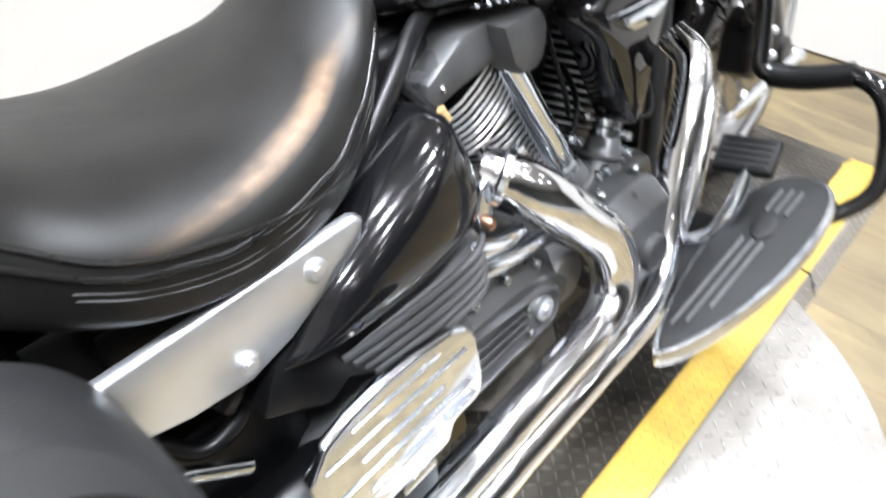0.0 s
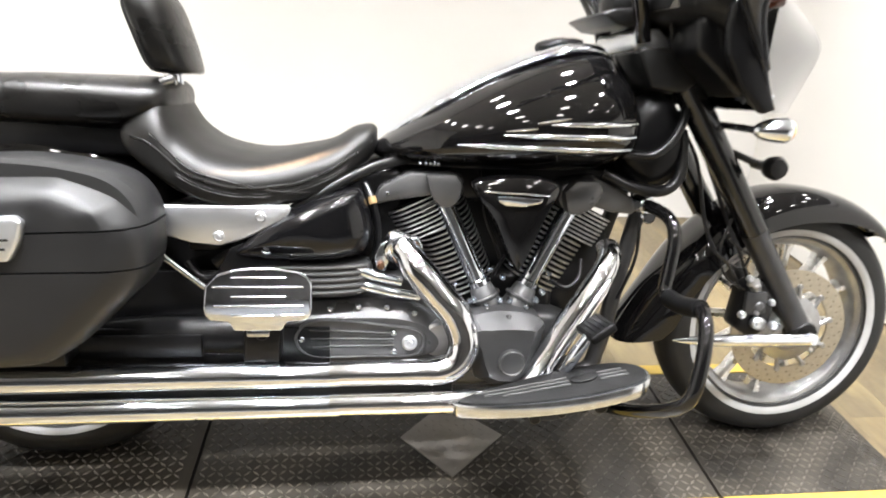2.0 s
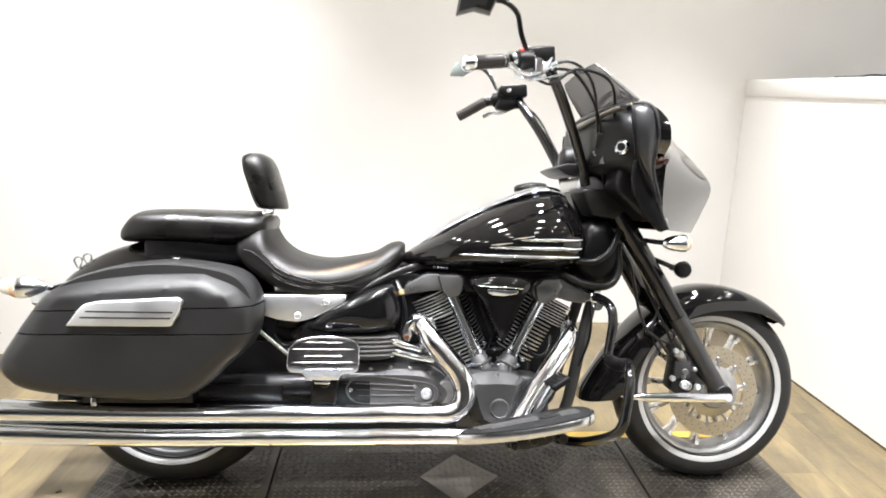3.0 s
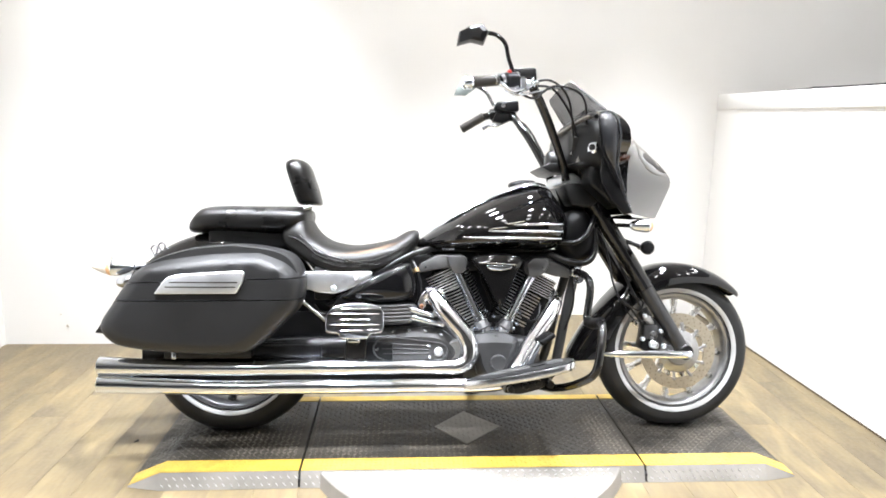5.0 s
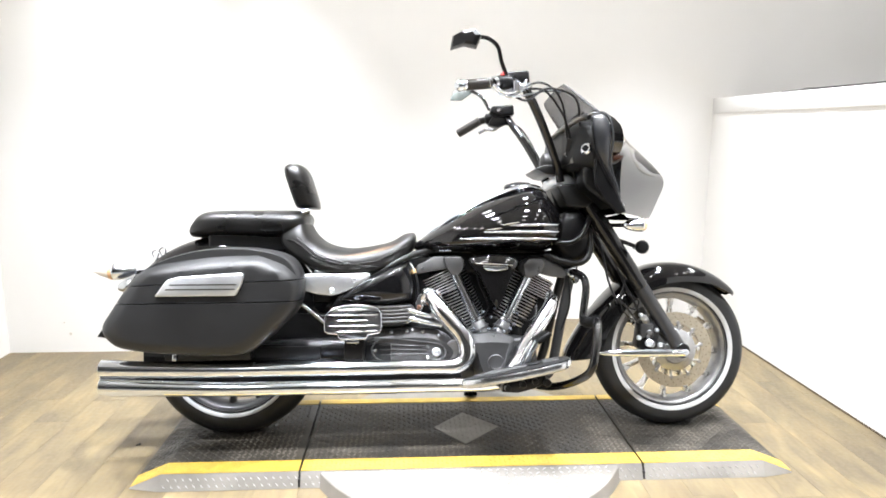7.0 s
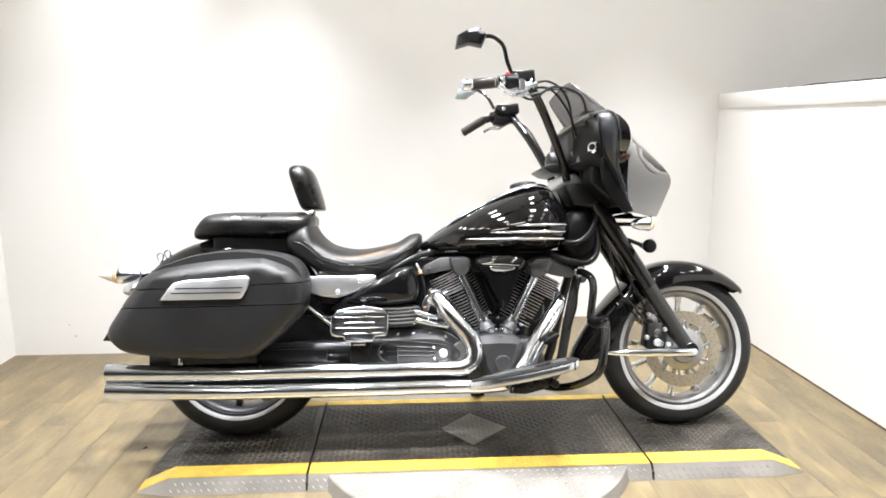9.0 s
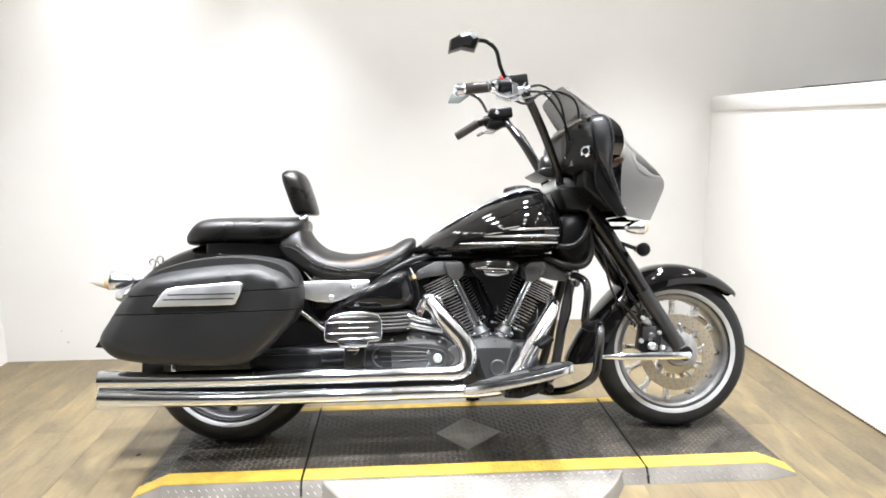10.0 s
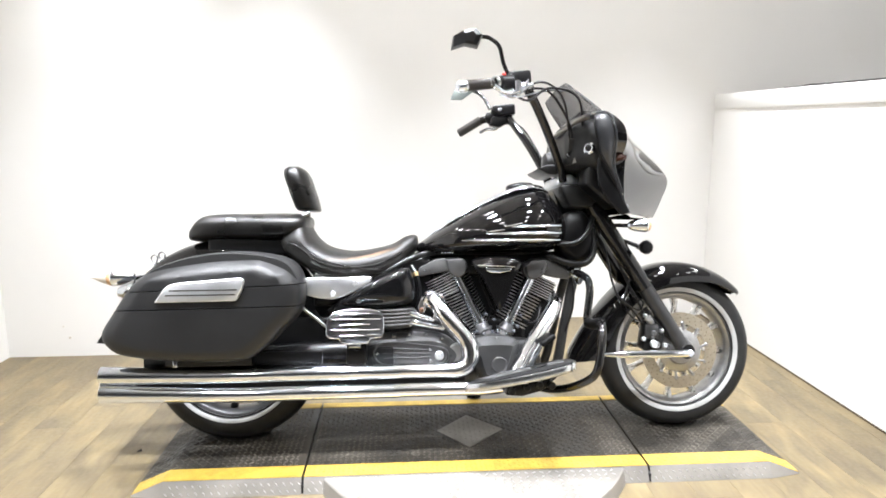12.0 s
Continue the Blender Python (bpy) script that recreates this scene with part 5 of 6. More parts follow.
def cylinder(bottom, top_, width, depth, pitch=0.0105, edge=None):
    """A finned cylinder from bottom to top in the side plane."""
    a, b = Vector((bottom[0], 0, bottom[1])), Vector((top_[0], 0, top_[1]))
    up = (b - a).normalized()
    across = Vector((0, 1, 0)).cross(up).normalized()
    core = bmesh.new()
    def loop(c, hw, hd, n=32, p=2.9):
        out = []
        for t in np.linspace(0, 2 * math.pi, n, endpoint=False):
            ca, sa = math.cos(t), math.sin(t)
            out.append(c + across * hw * math.copysign(abs(ca) ** (2 / p), ca) + Vector((0, 1, 0)) * hd * math.copysign(abs(sa) ** (2 / p), sa))
        return out
    ring_mesh(core, [loop(a, width * 0.45, depth * 0.86), loop(b, width * 0.45, depth * 0.86)])
    cyl = part("cylinder", core, FIN, engine, "black finned engine cylinder")
    count = int((b - a).length / pitch)
    for i in range(count):
        t = (i + 0.5) / count
        c = a + (b - a) * t
        hw = width * (0.44 + 0.06 * t)
        bm = bmesh.new()
        vs = ring_mesh(bm, [loop(c - up * 0.2 * pitch, hw - 0.0015, depth - 0.0015), loop(c - up * 0.12 * pitch, hw, depth), loop(c + up * 0.12 * pitch, hw, depth), loop(c + up * 0.2 * pitch, hw - 0.0015, depth - 0.0015)])
        for k, f in enumerate(bm.faces):
            f.material_index = 1 if k < 96 else 0
        part("cooling_fin", bm, FIN, cyl, mats=(edge or FIN_DARK,))
    return cyl


cylinder((0.922, 0.415), (0.824, 0.63), 0.152, 0.106, 0.0122)
cylinder((0.82, 0.553), (0.784, 0.63), 0.17, 0.118, 0.0106, FIN_EDGE)
cylinder((1.064, 0.43), (1.158, 0.61), 0.162, 0.1, 0.0122)
cylinder((1.152, 0.545), (1.186, 0.614), 0.158, 0.118, 0.0096, FIN_EDGE)
part("upper_crankcase", block((0.84, -0.085, 0.3), (1.12, 0.085, 0.46), 0.02, 3), SATIN, engine)
part("front_engine_block", plate([(1.06, 0.34), (1.1, 0.42), (1.19, 0.56), (1.245, 0.56), (1.225, 0.45), (1.19, 0.34)], -0.075, 0.1, 0.01), SATIN, engine)
part("inlet_tract", block((0.86, -0.03, 0.42), (1.12, 0.1, 0.68), 0.02, 3), SATIN, engine)
part("intake_box", block((0.6, -0.09, 0.46), (0.76, 0.1, 0.7), 0.02, 3), SATIN, engine)
for out, boss, tube_a, tube_b in (([(0.69, 0.622), (0.702, 0.66), (0.769, 0.694), (0.86, 0.697), (0.89, 0.684), (0.888, 0.65), (0.855, 0.638), (0.834, 0.646), (0.746, 0.634)],
                                  [(0.8, 0.694), (0.87, 0.696), (0.884, 0.672), (0.878, 0.64), (0.862, 0.622), (0.834, 0.622), (0.816, 0.642)], (0.846, 0.632), (0.933, 0.442)),
                                 ([(1.102, 0.64), (1.11, 0.671), (1.148, 0.688), (1.2, 0.688), (1.272, 0.65), (1.288, 0.625), (1.284, 0.606), (1.23, 0.611), (1.181, 0.625), (1.15, 0.61), (1.113, 0.617)],
                                  [(1.108, 0.66), (1.135, 0.686), (1.19, 0.686), (1.2, 0.66), (1.18, 0.625), (1.15, 0.606), (1.118, 0.612)], (1.142, 0.63), (1.042, 0.44))):
    head = part("rocker_cover", plate(out, -0.128, -0.035, 0.008, 2), HEAD, engine, "grey painted rocker cover", 25)
    a, b = Vector((tube_a[0], -0.112, tube_a[1])), Vector((tube_b[0], -0.13, tube_b[1]))
    d = (b - a).normalized()
    part("rocker_boss", plate(boss, -0.156, -0.05, 0.011, 2), HEAD, head, angle=25)
    pt = part("push_rod_tube", rod(a, b, 0.0215, seg=24, bevel=0.002), CHROME, engine, "chrome push rod tube")
    part("tube_collar", rod(b - d * 0.016, b + d * 0.004, 0.0245, seg=24, bevel=0.004), CHROME, pt)
    part("tappet_block", rod(b - d * 0.002, b + d * 0.07, 0.026, 0.036, seg=20, bevel=0.006), HEAD, pt)
    part("tappet_flange", rod(b + d * 0.026, b + d * 0.034, 0.037, seg=20, bevel=0.002), HEAD, pt)
    for k in (-1, 1):
        q = b + d * 0.03 + Vector((k * 0.03, -0.028, 0))
        bolt("case_bolt", tuple(q), 0.0075, pt, CHROME, 0.008)
    for x, z in (out[1],):
        bolt("cover_bolt", (x + (0.02 if x < sum(o[0] for o in out) / len(out) else -0.02), -0.126, z - 0.012), 0.005, head, CHROME_DULL, 0.006)
air = part("air_cleaner", puff([(0.896, 0.68), (0.942, 0.698), (1.0, 0.702), (1.05, 0.698), (1.086, 0.676), (1.058, 0.61), (1.014, 0.505), (0.992, 0.505), (0.942, 0.608)], [(-0.145, 0.97), (-0.15, 1.0), (-0.186, 1.0), (-0.2, 0.975), (-0.2065, 0.92), (-0.209, 0.6), (-0.21, 0.2)]), PAINT, engine, "glossy black triangular air cleaner cover", 50)
part("air_cleaner_trim", plate([(0.945, 0.66), (1.045, 0.656), (1.04, 0.645), (1.0, 0.638), (0.965, 0.64), (0.95, 0.648)], -0.22, -0.205, 0.003), CHROME, air, "bright trim insert")
part("air_cleaner_rim", tube([(0.905, -0.2, 0.668), (0.93, -0.208, 0.668), (0.96, -0.212, 0.666), (1.0, -0.213, 0.665), (1.06, -0.206, 0.66)], 0.0025, 30, 8), CHROME, air)

# right-hand covers


def stepped(outer, inner_, ys, k=6):
    """A cast cover: an outer outline, a broad chamfer and a front face."""
    def smooth(o):
        o = np.array(o, float)
        n = len(o)
        return spline(np.vstack([o[-1:], o, o[:3]]), (n + 3) * k + 1)[k:k + n * k]
    bm = bmesh.new()
    a, b = smooth(outer), smooth(inner_)
    mid = b.mean(0)
    ring_mesh(bm, [[(x, y, z) for x, z in o] for o, y in ((a, ys[0]), (a, ys[1]), (a * 0.96 + b * 0.04, ys[1] - 0.004), (b, ys[2]), (mid + (b - mid) * 0.97, ys[2] - 0.0015), (mid + (b - mid) * 0.3, ys[2] - 0.002))])
    return bm


gear = part("gear_case_cover", stepped([(0.408, 0.318), (0.415, 0.375), (0.47, 0.402), (0.58, 0.42), (0.7, 0.425), (0.79, 0.408), (0.845, 0.36), (0.85, 0.318), (0.8, 0.292), (0.6, 0.287), (0.45, 0.29)],
                                       [(0.425, 0.32), (0.432, 0.355), (0.475, 0.37), (0.58, 0.386), (0.7, 0.39), (0.775, 0.382), (0.825, 0.35), (0.832, 0.32), (0.79, 0.3), (0.6, 0.296), (0.455, 0.3)], (-0.12, -0.168, -0.2)), HEAD, engine, "charcoal gear case cover", 24)
oval = part("oval_cover", puff([(0.522, 0.345), (0.545, 0.38), (0.6, 0.388), (0.7, 0.378), (0.785, 0.364), (0.806, 0.334), (0.785, 0.304), (0.7, 0.303), (0.56, 0.305)], [(-0.19, 1.0), (-0.208, 1.0), (-0.213, 0.975), (-0.213, 0.94), (-0.206, 0.92), (-0.206, 0.5), (-0.206, 0.1)]), HEAD, gear, "raised oval cover with a rim")
for k in range(3):
    part("cover_rib", rod((0.555 + 0.004 * k, -0.209, 0.366 - 0.019 * k), (0.735, -0.209, 0.356 - 0.014 * k), 0.0035, seg=10), ENGINE, oval)
bolt("pulley_bolt", (0.77, -0.208, 0.334), 0.017, oval, ALU, 0.008, "bright round bolt")
for x, z in ((0.54, 0.345), (0.735, 0.357), (0.737, 0.315)):
    bolt("cover_bolt", (x, -0.21, z), 0.0065, oval, CHROME_DULL, 0.005)
for x, z in ((0.48, 0.392), (0.6, 0.408), (0.66, 0.412), (0.72, 0.41), (0.78, 0.396)):
    bolt("case_bolt", (x, -0.192, z), 0.007, gear, CHROME_DULL, 0.006)
fin_cover = part("ribbed_cover", body([(0.44, 0.497, 0.505, 0.512, 0.02, 2.4, 2.4, -0.162), (0.47, 0.462, 0.49, 0.514, 0.05, 3, 3, -0.162), (0.53, 0.436, 0.48, 0.514, 0.058, 3, 3, -0.162), (0.6, 0.432, 0.476, 0.514, 0.06, 3, 3, -0.162), (0.65, 0.436, 0.476, 0.516, 0.056, 3, 3, -0.162), (0.68, 0.45, 0.48, 0.51, 0.042, 2.6, 2.6, -0.162), (0.69, 0.47, 0.482, 0.495, 0.015, 2, 2, -0.162)], 30, 36), ENGINE, engine, "charcoal ribbed starter cover", 60)
for k in range(5):
    z = 0.507 - 0.0135 * k
    part("cover_rib", tube([(0.462 + 0.01 * k, -0.213, z - 0.004), (0.53, -0.221, z - 0.001), (0.6, -0.2225, z), (0.65, -0.218, z + 0.002), (0.677, -0.203, z + 0.001)], 0.0042, 26, 8), RIB_PAINT, fin_cover)
for z0, x0, z1, x1 in ((0.496, 0.65, 0.468, 0.75), (0.463, 0.66, 0.434, 0.79)):
    lk = part("coolant_pipe", tube([(x0, -0.195, z0 - 0.012), (x0 + 0.006, -0.2, z0), ((x0 + x1) / 2, -0.204, (z0 + z1) / 2), (x1, -0.195, z1)], [0.013, 0.013, 0.0105, 0.01], 22, 14), CHROME, engine, "short chrome oil pipe")
    bolt("pipe_bolt", (x0 - 0.002, -0.206, z0 - 0.006), 0.008, lk, CHROME_DULL, 0.006)
crank = part("crank_cover", stepped([(0.898, 0.383), (0.93, 0.4), (0.982, 0.405), (1.04, 0.396), (1.07, 0.374), (1.066, 0.345), (1.038, 0.242), (0.99, 0.23), (0.917, 0.247), (0.906, 0.325)],
                                    [(0.91, 0.37), (0.94, 0.373), (0.977, 0.375), (1.02, 0.373), (1.043, 0.368), (1.034, 0.335), (1.014, 0.26), (0.983, 0.253), (0.944, 0.263), (0.924, 0.325)], (-0.13, -0.2, -0.24), 2), CRANK, engine, "charcoal crank cover with a broad top bevel", 18)
part("cover_notch", rod((0.985, -0.208, 0.396), (0.985, -0.216, 0.384), 0.008, seg=14, bevel=0.002), ENGINE, crank)
part("timing_cap", lathe([(0.0001, -0.254), (0.024, -0.254), (0.026, -0.256), (0.029, -0.254), (0.0305, -0.23)], (0.99, 0.3), 32), CRANK, crank, "round timing cap")
for x, z in ((0.905, 0.392), (0.94, 0.41), (1.03, 0.408), (1.062, 0.376), (0.905, 0.3)):
    bolt("case_bolt", (x, -0.19, z), 0.0065, crank, CHROME_DULL, 0.006)
part("water_pump", rod((0.836, -0.2, 0.335), (0.836, -0.16, 0.335), 0.04, seg=20, bevel=0.005), RIM_ALU, engine, "small cast housing behind the pipe")

# ---- exhaust ----
rear_pipe = part("exhaust_pipe", tube([(0.732, -0.155, 0.551), (0.744, -0.17, 0.543), (0.757, -0.185, 0.533), (0.785, -0.21, 0.5), (0.83, -0.225, 0.447), (0.868, -0.235, 0.4), (0.884, -0.243, 0.35), (0.872, -0.25, 0.308), (0.835, -0.255, 0.288), (0.77, -0.26, 0.288), (0.6, -0.265, 0.29)],
                                      [0.028, 0.03, 0.032, 0.034, 0.035, 0.035, 0.0345, 0.033, 0.0305, 0.028, 0.027], 96, 24), HEADER, bike, "polished chrome rear exhaust pipe", 60)
part("exhaust_flange", rod((0.742, -0.176, 0.543), (0.748, -0.186, 0.538), 0.037, seg=28, bevel=0.003), ALU_POLISHED, rear_pipe)
part("flange_plate", plate([(0.696, 0.49), (0.692, 0.52), (0.704, 0.548), (0.736, 0.566), (0.786, 0.564), (0.796, 0.545), (0.792, 0.52), (0.764, 0.528), (0.728, 0.52), (0.716, 0.487)], -0.184, -0.168, 0.004, 3), ALU_POLISHED, rear_pipe, "polished exhaust flange plate")
for x, z in ((0.78, 0.546), (0.706, 0.502)):
    bolt("flange_nut", (x, -0.186, z), 0.009, rear_pipe, COPPER, 0.01)
front_pipe = part("exhaust_pipe", tube([(1.222, -0.14, 0.535), (1.212, -0.18, 0.505), (1.17, -0.2, 0.44), (1.115, -0.21, 0.36), (1.07, -0.225, 0.29), (1.02, -0.245, 0.235), (0.95, -0.262, 0.222), (0.8, -0.265, 0.222), (0.6, -0.265, 0.222)],
                                       [0.026, 0.028, 0.03, 0.0305, 0.03, 0.029, 0.0275, 0.027, 0.027], 80, 24), HEADER, bike, "polished chrome front exhaust pipe", 60)
part("heat_shield", tube([(1.225, -0.19, 0.5), (1.19, -0.222, 0.455), (1.15, -0.236, 0.4), (1.1, -0.246, 0.325), (1.075, -0.25, 0.285)], [0.006, 0.012, 0.014, 0.014, 0.006], 40, 14), HEADER, front_pipe)
for z, zend, up in ((0.288, 0.3, 1), (0.22, 0.238, -1)):
    mf = part("muffler", tube([(0.62, -0.265, z), (0.3, -0.268, z + 0.002), (0.0, -0.27, z + 0.002), (-0.25, -0.272, (z + zend) / 2 + 0.001), (-0.425, -0.274, zend)], [0.027, 0.028, 0.0285, 0.0305, 0.033], 60, 28), CHROME, bike, "long polished chrome muffler", 60)
    end = bmesh.new()
    ring_mesh(end, [[(-0.426 + dx, -0.274 + r * math.cos(a), zend + r * math.sin(a)) for a in np.linspace(0, 2 * math.pi, 28, endpoint=False)] for dx, r in ((0.002, 0.033), (-0.004, 0.0335), (-0.006, 0.031), (0.0, 0.028), (0.03, 0.026))], cap=False)
    part("muffler_rim", end, CHROME, mf)
part("muffler_hanger", block((-0.32, -0.262, 0.215), (0.86, -0.252, 0.295), 0.003), SATIN, bike, "black steel hanger strip behind the mufflers")
# added sheet: keeps the lit floor from showing between bag and mufflers
part("inner_panel", block((-0.26, -0.212, 0.262), (0.6, -0.2, 0.372), 0.004), SATIN, bike, "added black sheet that darkens the gap beside the rear wheel")
part("muffler_rail", block((-0.3, -0.236, 0.318), (0.34, -0.226, 0.366), 0.003), SATIN, bike, "black muffler mounting rail")
part("muffler_bracket", plate([(-0.12, 0.25), (-0.12, 0.36), (-0.05, 0.36), (-0.05, 0.25)], -0.26, -0.25, 0.003), SATIN, bike)

# ---- foot boards ----
def board_ring(shrink, lift_):
    pts = [(0.846, -0.318), (0.88, -0.302), (0.96, -0.288), (1.06, -0.283), (1.15, -0.29), (1.205, -0.312), (1.232, -0.35), (1.228, -0.395), (1.19, -0.418), (1.11, -0.42), (1.02, -0.405), (0.93, -0.375), (0.872, -0.345)]
    k = len(pts)
    o = np.array(pts, float)
    ext = np.vstack([o[-1:], o, o[:3]])
    o = spline(ext, (k + 3) * 4 + 1)[4:4 + k * 4]
    mid = o.mean(0)
    o = mid + (o - mid) * np.array([1 - shrink * 0.45, 1 - shrink])
    return [(x + 0.008, y - 0.008, 0.24 + (x - 0.85) * 0.222 + lift_) for x, y in o]


bm = bmesh.new()
ring_mesh(bm, [board_ring(0.14, -0.022), board_ring(0.02, -0.018), board_ring(0.0, -0.012), board_ring(0.0, 0.004), board_ring(0.03, 0.009), board_ring(0.1, 0.009)])
board = part("rider_foot_board", bm, ALU_POLISHED, bike, "chrome rimmed rider foot board", 40)
bm = bmesh.new()
ring_mesh(bm, [board_ring(0.1, 0.006), board_ring(0.115, 0.0125), board_ring(0.2, 0.0132)])
pad = part("rubber_pad", bm, PAD, board, "ribbed black rubber pad")


def on_board(x, y, h):
    return (x, y, 0.24 + (x - 0.85) * 0.222 + h)


for k, (xa, xb) in enumerate(((0.9, 1.195), (0.915, 1.2), (0.95, 1.2))):
    for x0, x1 in ((xa, 1.085), (1.145, xb)):
        q0, q1 = (x0 - 0.88) / 0.32, (x1 - 0.88) / 0.32
        part("pad_rib", rod(on_board(x0, -0.322 - 0.014 * k - 0.028 * q0, 0.0128), on_board(x1, -0.322 - 0.014 * k - 0.028 * q1, 0.0128), 0.0026, seg=8, bevel=0.001), RIB, board)
bm = bmesh.new()
ring_mesh(bm, [[on_board(1.115 + r * 1.35 * math.cos(a), -0.357 + r * 0.85 * math.sin(a), h) for a in np.linspace(0, 2 * math.pi, 24, endpoint=False)] for r, h in ((0.02, 0.012), (0.02, 0.0155), (0.018, 0.0165), (0.008, 0.0168))])
part("pad_medallion", bm, PAD, board, "oval moulded medallion")
part("board_bracket", plate([(1.0, 0.205), (1.01, 0.245), (1.08, 0.258), (1.16, 0.275), (1.165, 0.235), (1.12, 0.215), (1.06, 0.2)], -0.33, -0.2, 0.006), SATIN, board, "black cast board bracket")
part("pivot_ear", rod((1.165, -0.345, 0.238), (1.165, -0.3, 0.238), 0.015, seg=18, bevel=0.004), SATIN, board)
for x, z in ((1.02, 0.222), (1.075, 0.235), (1.12, 0.245)):
    part("bracket_bolt", rod((x, -0.36, z), (x, -0.33, z), 0.012, seg=12, bevel=0.003), SATIN, board)
# brake pedal above the board
ped = part("brake_pedal", tube([(1.08, -0.2, 0.24), (1.09, -0.28, 0.28), (1.105, -0.31, 0.335), (1.135, -0.315, 0.39)], [0.012, 0.012, 0.013, 0.011], 20, 12), CHROME, bike, "curved chrome brake pedal")
tilt = Matrix.Translation((1.15, -0.305, 0.4)) @ Matrix.Scale(0.88, 4) @ Matrix.Rotation(radians(-32), 4, "Y") @ Matrix.Rotation(radians(6), 4, "Z")
bm = block((-0.034, -0.05, -0.012), (0.034, 0.05, 0.01), 0.007, 3)
bm.transform(tilt)
part("pedal_pad", bm, GRIP, ped, "ribbed black rubber pedal pad")
for k in range(5):
    bm = block((-0.026 + 0.012 * k, -0.04, 0.008), (-0.022 + 0.012 * k, 0.04, 0.0125), 0.001, 1)
    bm.transform(tilt)
    part("pedal_rib", bm, GRIP, ped)

# folded passenger board: polished plate with raised ribs
PEG = [(0.358, 0.44), (0.362, 0.485), (0.385, 0.509), (0.415, 0.518), (0.45, 0.523), (0.495, 0.523), (0.54, 0.516), (0.558, 0.507), (0.568, 0.49), (0.568, 0.44), (0.564, 0.423), (0.555, 0.415), (0.52, 0.413), (0.513, 0.404), (0.508, 0.394), (0.416, 0.394), (0.411, 0.404), (0.405, 0.413), (0.37, 0.416), (0.361, 0.425)]
bm = plate(PEG, -0.288, -0.274, 0.004, 3)
sh = Matrix.Translation((0.48, -0.28, 0.42)) @ Matrix.Rotation(radians(-3), 4, "X") @ Matrix.Translation((-0.48, 0.28, -0.42))
bm.transform(sh)
peg = part("passenger_foot_board", bm, CHROME, bike, "polished chrome folded passenger foot board", 40)
for z, xa, xb in ((0.504, 0.412, 0.519), (0.485, 0.376, 0.552), (0.465, 0.412, 0.517), (0.446, 0.378, 0.551), (0.426, 0.411, 0.494)):
    b2 = rod((xa, -0.289, z), (xb, -0.289, z), 0.0018, seg=10, bevel=0.001)
    b2.transform(sh)
    part("board_rib", b2, CHROME, peg)
b2 = rod((0.507, -0.289, 0.427), (0.552, -0.289, 0.428), 0.0022, seg=10, bevel=0.002)
b2.transform(sh)
part("board_rib", b2, CHROME, peg)
part("board_hinge", block((0.44, -0.29, 0.382), (0.485, -0.272, 0.396), 0.003), CHROME_DULL, peg)
part("foot_board_bracket", plate([(0.428, 0.318), (0.43, 0.4), (0.505, 0.4), (0.5, 0.318)], -0.268, -0.2, 0.006), SATIN, peg, "black bracket")
bolt("bracket_bolt", (0.467, -0.27, 0.38), 0.012, peg, SATIN, 0.01)

# engine guard
guard = part("engine_guard", tube([(1.28, -0.06, 0.625), (1.31, -0.14, 0.63), (1.333, -0.205, 0.612), (1.337, -0.23, 0.57), (1.327, -0.24, 0.505), (1.32, -0.25, 0.46), (1.327, -0.3, 0.45), (1.334, -0.37, 0.465), (1.325, -0.425, 0.445), (1.31, -0.452, 0.37), (1.29, -0.448, 0.295), (1.24, -0.37, 0.242), (1.19, -0.28, 0.212), (1.16, -0.2, 0.2)], 0.0145, 90, 18), PAINT, bike, "black tubular engine guard")
part("guard_pad", tube([(1.321, -0.262, 0.452), (1.328, -0.31, 0.4515), (1.3345, -0.38, 0.466)], 0.0195, 12, 14), GRIP, guard, "black clamp pad on the guard")
part("guard_clamp", rod((1.295, -0.1, 0.63), (1.31, -0.14, 0.63), 0.022, seg=16, bevel=0.004), CHROME_DULL, guard)
# hoses and wiring behind the tank nose
part("intake_hose", tube([(1.2, -0.13, 0.7), (1.27, -0.15, 0.672), (1.34, -0.15, 0.668), (1.378, -0.14, 0.71), (1.382, -0.12, 0.8)], [0.012, 0.013, 0.013, 0.012, 0.01], 36, 12), SATIN, bike, "black corrugated hose below the tank nose")
part("breather_hose", tube([(1.2, -0.13, 0.735), (1.24, -0.15, 0.746), (1.295, -0.16, 0.745), (1.34, -0.157, 0.775), (1.367, -0.145, 0.82), (1.382, -0.12, 0.857), (1.39, -0.09, 0.9)], 0.0095, 40, 12), SATIN, bike, "black breather hose beside the tank nose")
part("frame_cover", puff([(1.24, 0.74), (1.26, 0.82), (1.3, 0.87), (1.36, 0.86), (1.4, 0.76), (1.38, 0.69), (1.3, 0.66)], [(-0.02, 1.0), (-0.1, 1.0), (-0.125, 0.9), (-0.135, 0.6), (-0.137, 0.2)]), FAIR_IN, bike, "black steering head cover", 50)

# side stand on the far side
stand = part("side_stand", tube([(0.92, 0.15, 0.2), (0.93, 0.22, 0.13), (0.95, 0.315, 0.06)], 0.013, 16, 12), SATIN, bike, "black steel side stand")
part("stand_foot", rod((0.95, 0.31, 0.055), (0.95, 0.322, 0.066), 0.03, seg=16), SATIN, stand)

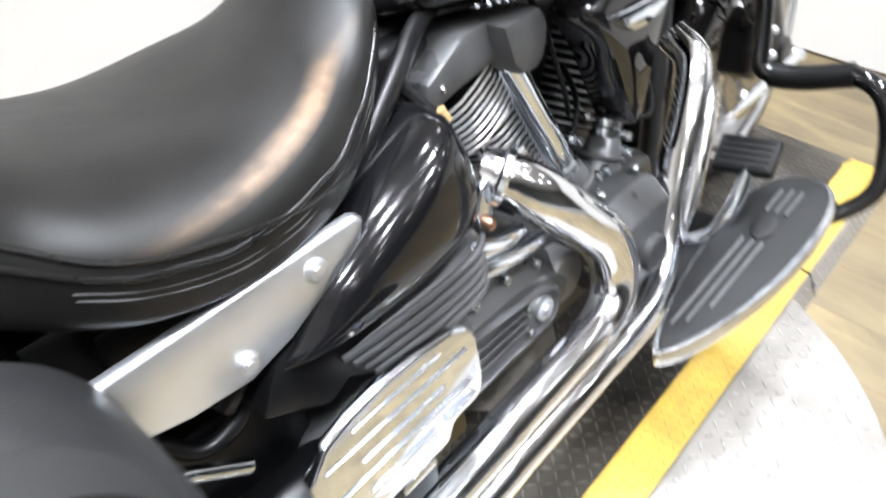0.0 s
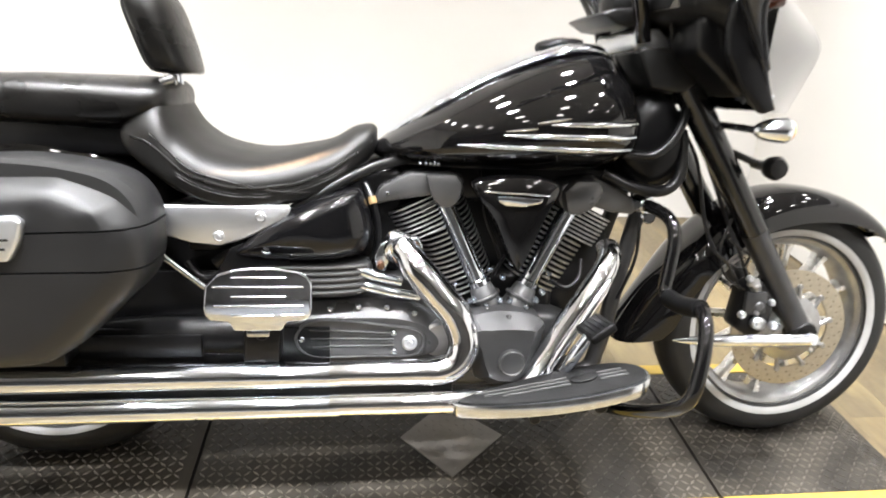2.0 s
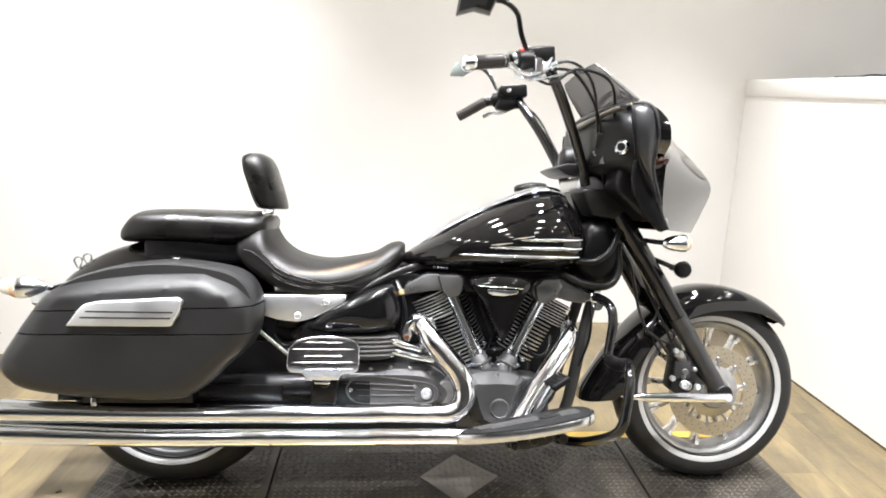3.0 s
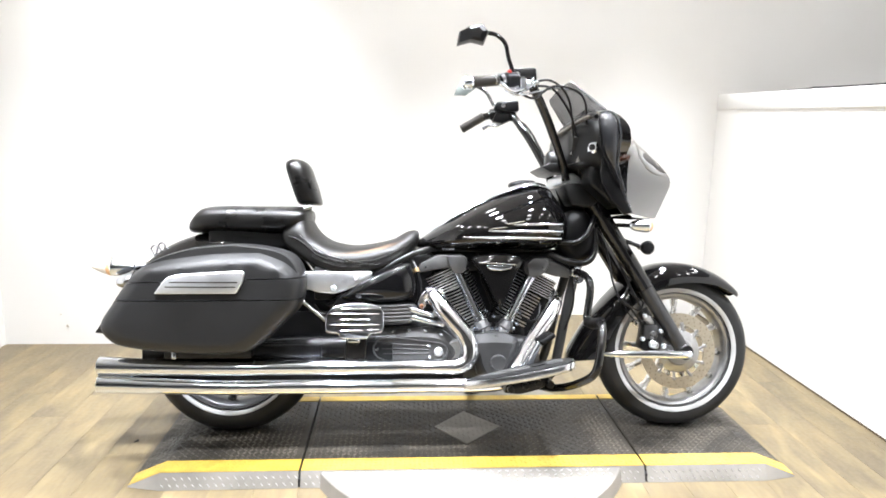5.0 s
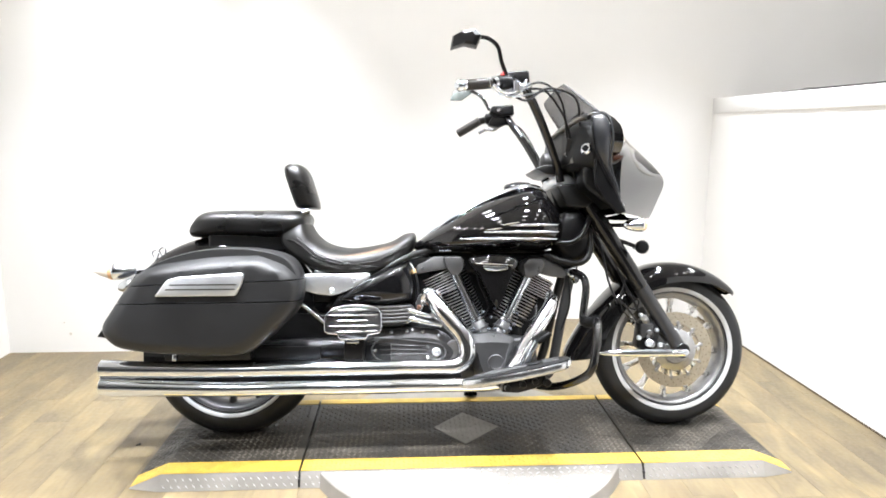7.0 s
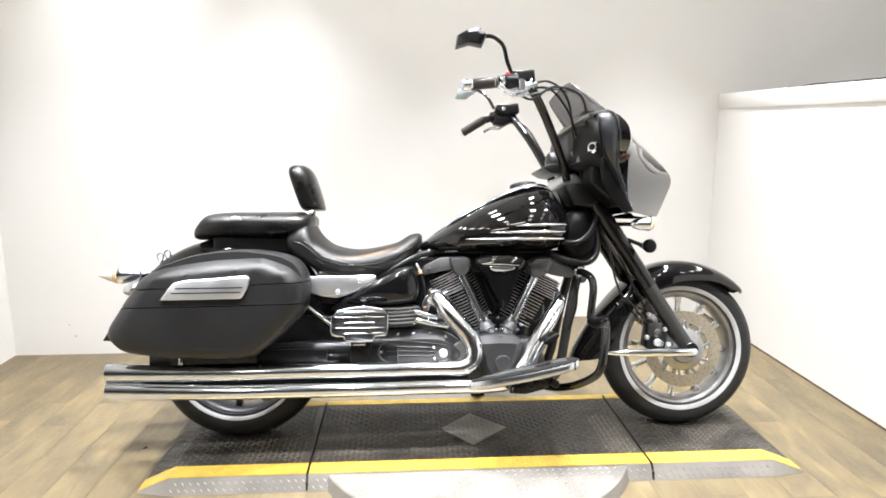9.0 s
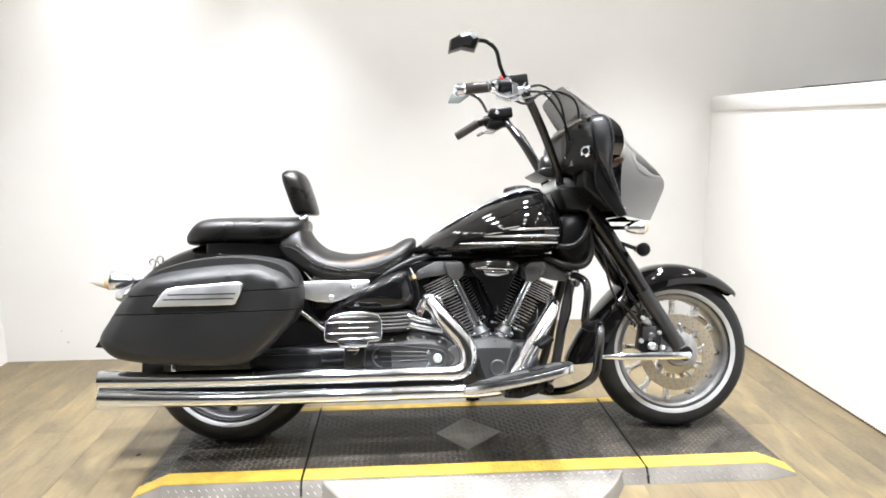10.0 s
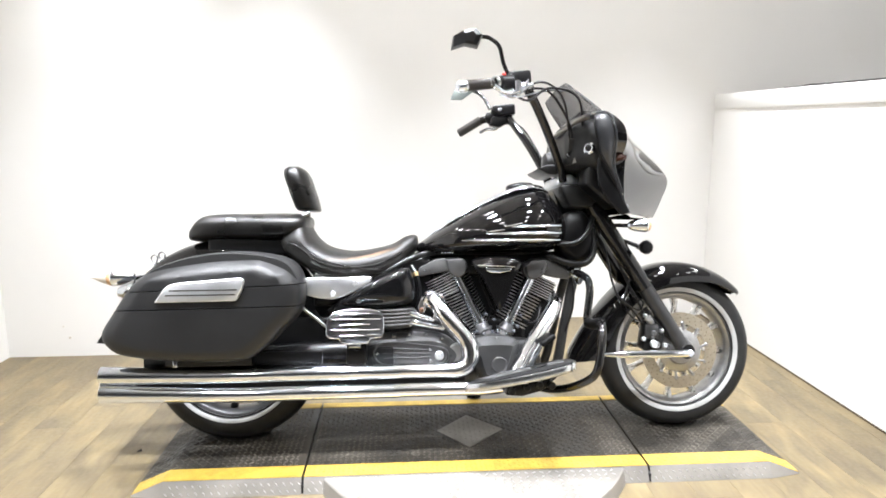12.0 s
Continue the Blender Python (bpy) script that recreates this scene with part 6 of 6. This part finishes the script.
# small engine fittings
for x, y, z, r in ((0.955, -0.13, 0.478, 0.008), (0.988, -0.12, 0.455, 0.007), (0.905, -0.16, 0.412, 0.006), (0.872, -0.15, 0.448, 0.007), (1.075, -0.15, 0.43, 0.008), (1.09, -0.14, 0.47, 0.006), (1.005, -0.12, 0.49, 0.006), (0.945, -0.12, 0.44, 0.006)):
    bolt("engine_bolt", (x, y, z), r, engine, CHROME, 0.008)
for pts, r in (([(0.672, -0.12, 0.668), (0.69, -0.15, 0.63), (0.7, -0.155, 0.58), (0.698, -0.15, 0.53), (0.68, -0.15, 0.49)], 0.008),
               ([(0.93, -0.06, 0.7), (0.935, -0.1, 0.66), (0.94, -0.118, 0.6), (0.965, -0.115, 0.54), (0.98, -0.11, 0.5)], 0.004),
               ([(1.04, -0.06, 0.54), (1.01, -0.1, 0.52), (0.985, -0.12, 0.5), (0.965, -0.12, 0.46)], 0.0045),
               ([(1.28, -0.1, 0.66), (1.295, -0.13, 0.6), (1.3, -0.12, 0.5), (1.27, -0.11, 0.4)], 0.004),
               ([(1.1, -0.12, 0.45), (1.13, -0.15, 0.44), (1.16, -0.14, 0.46), (1.17, -0.12, 0.5)], 0.005)):
    part("engine_hose", tube(pts, r, 28, 8), SATIN, engine)
part("hose_tag", rod((0.686, -0.152, 0.644), (0.69, -0.157, 0.63), 0.0095, seg=12), TAN, engine, "tan tag on a hose")
part("chrome_ignition_cover", rod((1.324, -0.12, 0.6), (1.324, -0.08, 0.6), 0.017, seg=20, bevel=0.004), CHROME, bike, "small chrome cap by the frame head")
# fork-side fittings
for pts in ([(1.5, -0.13, 0.552), (1.528, -0.135, 0.53), (1.552, -0.135, 0.512), (1.54, -0.13, 0.48), (1.503, -0.13, 0.494)], [(1.505, -0.12, 0.6), (1.48, -0.13, 0.52), (1.5, -0.14, 0.46), (1.55, -0.14, 0.43)]):
    part("wire_clip", tube(pts, 0.0028, 24, 6), SATIN, caliper)
part("caliper_reflector", block((1.552, -0.15, 0.44), (1.58, -0.14, 0.46), 0.003), RIM_ALU, caliper, "small cast bracket block")
for x, z, r in ((1.589, 0.349, 0.015), (1.632, 0.342, 0.01), (1.556, 0.46, 0.008), (1.548, 0.37, 0.009), (1.62, 0.4, 0.008)):
    bolt("caliper_bolt", (x, -0.147, z), r, caliper, ALU, 0.009)
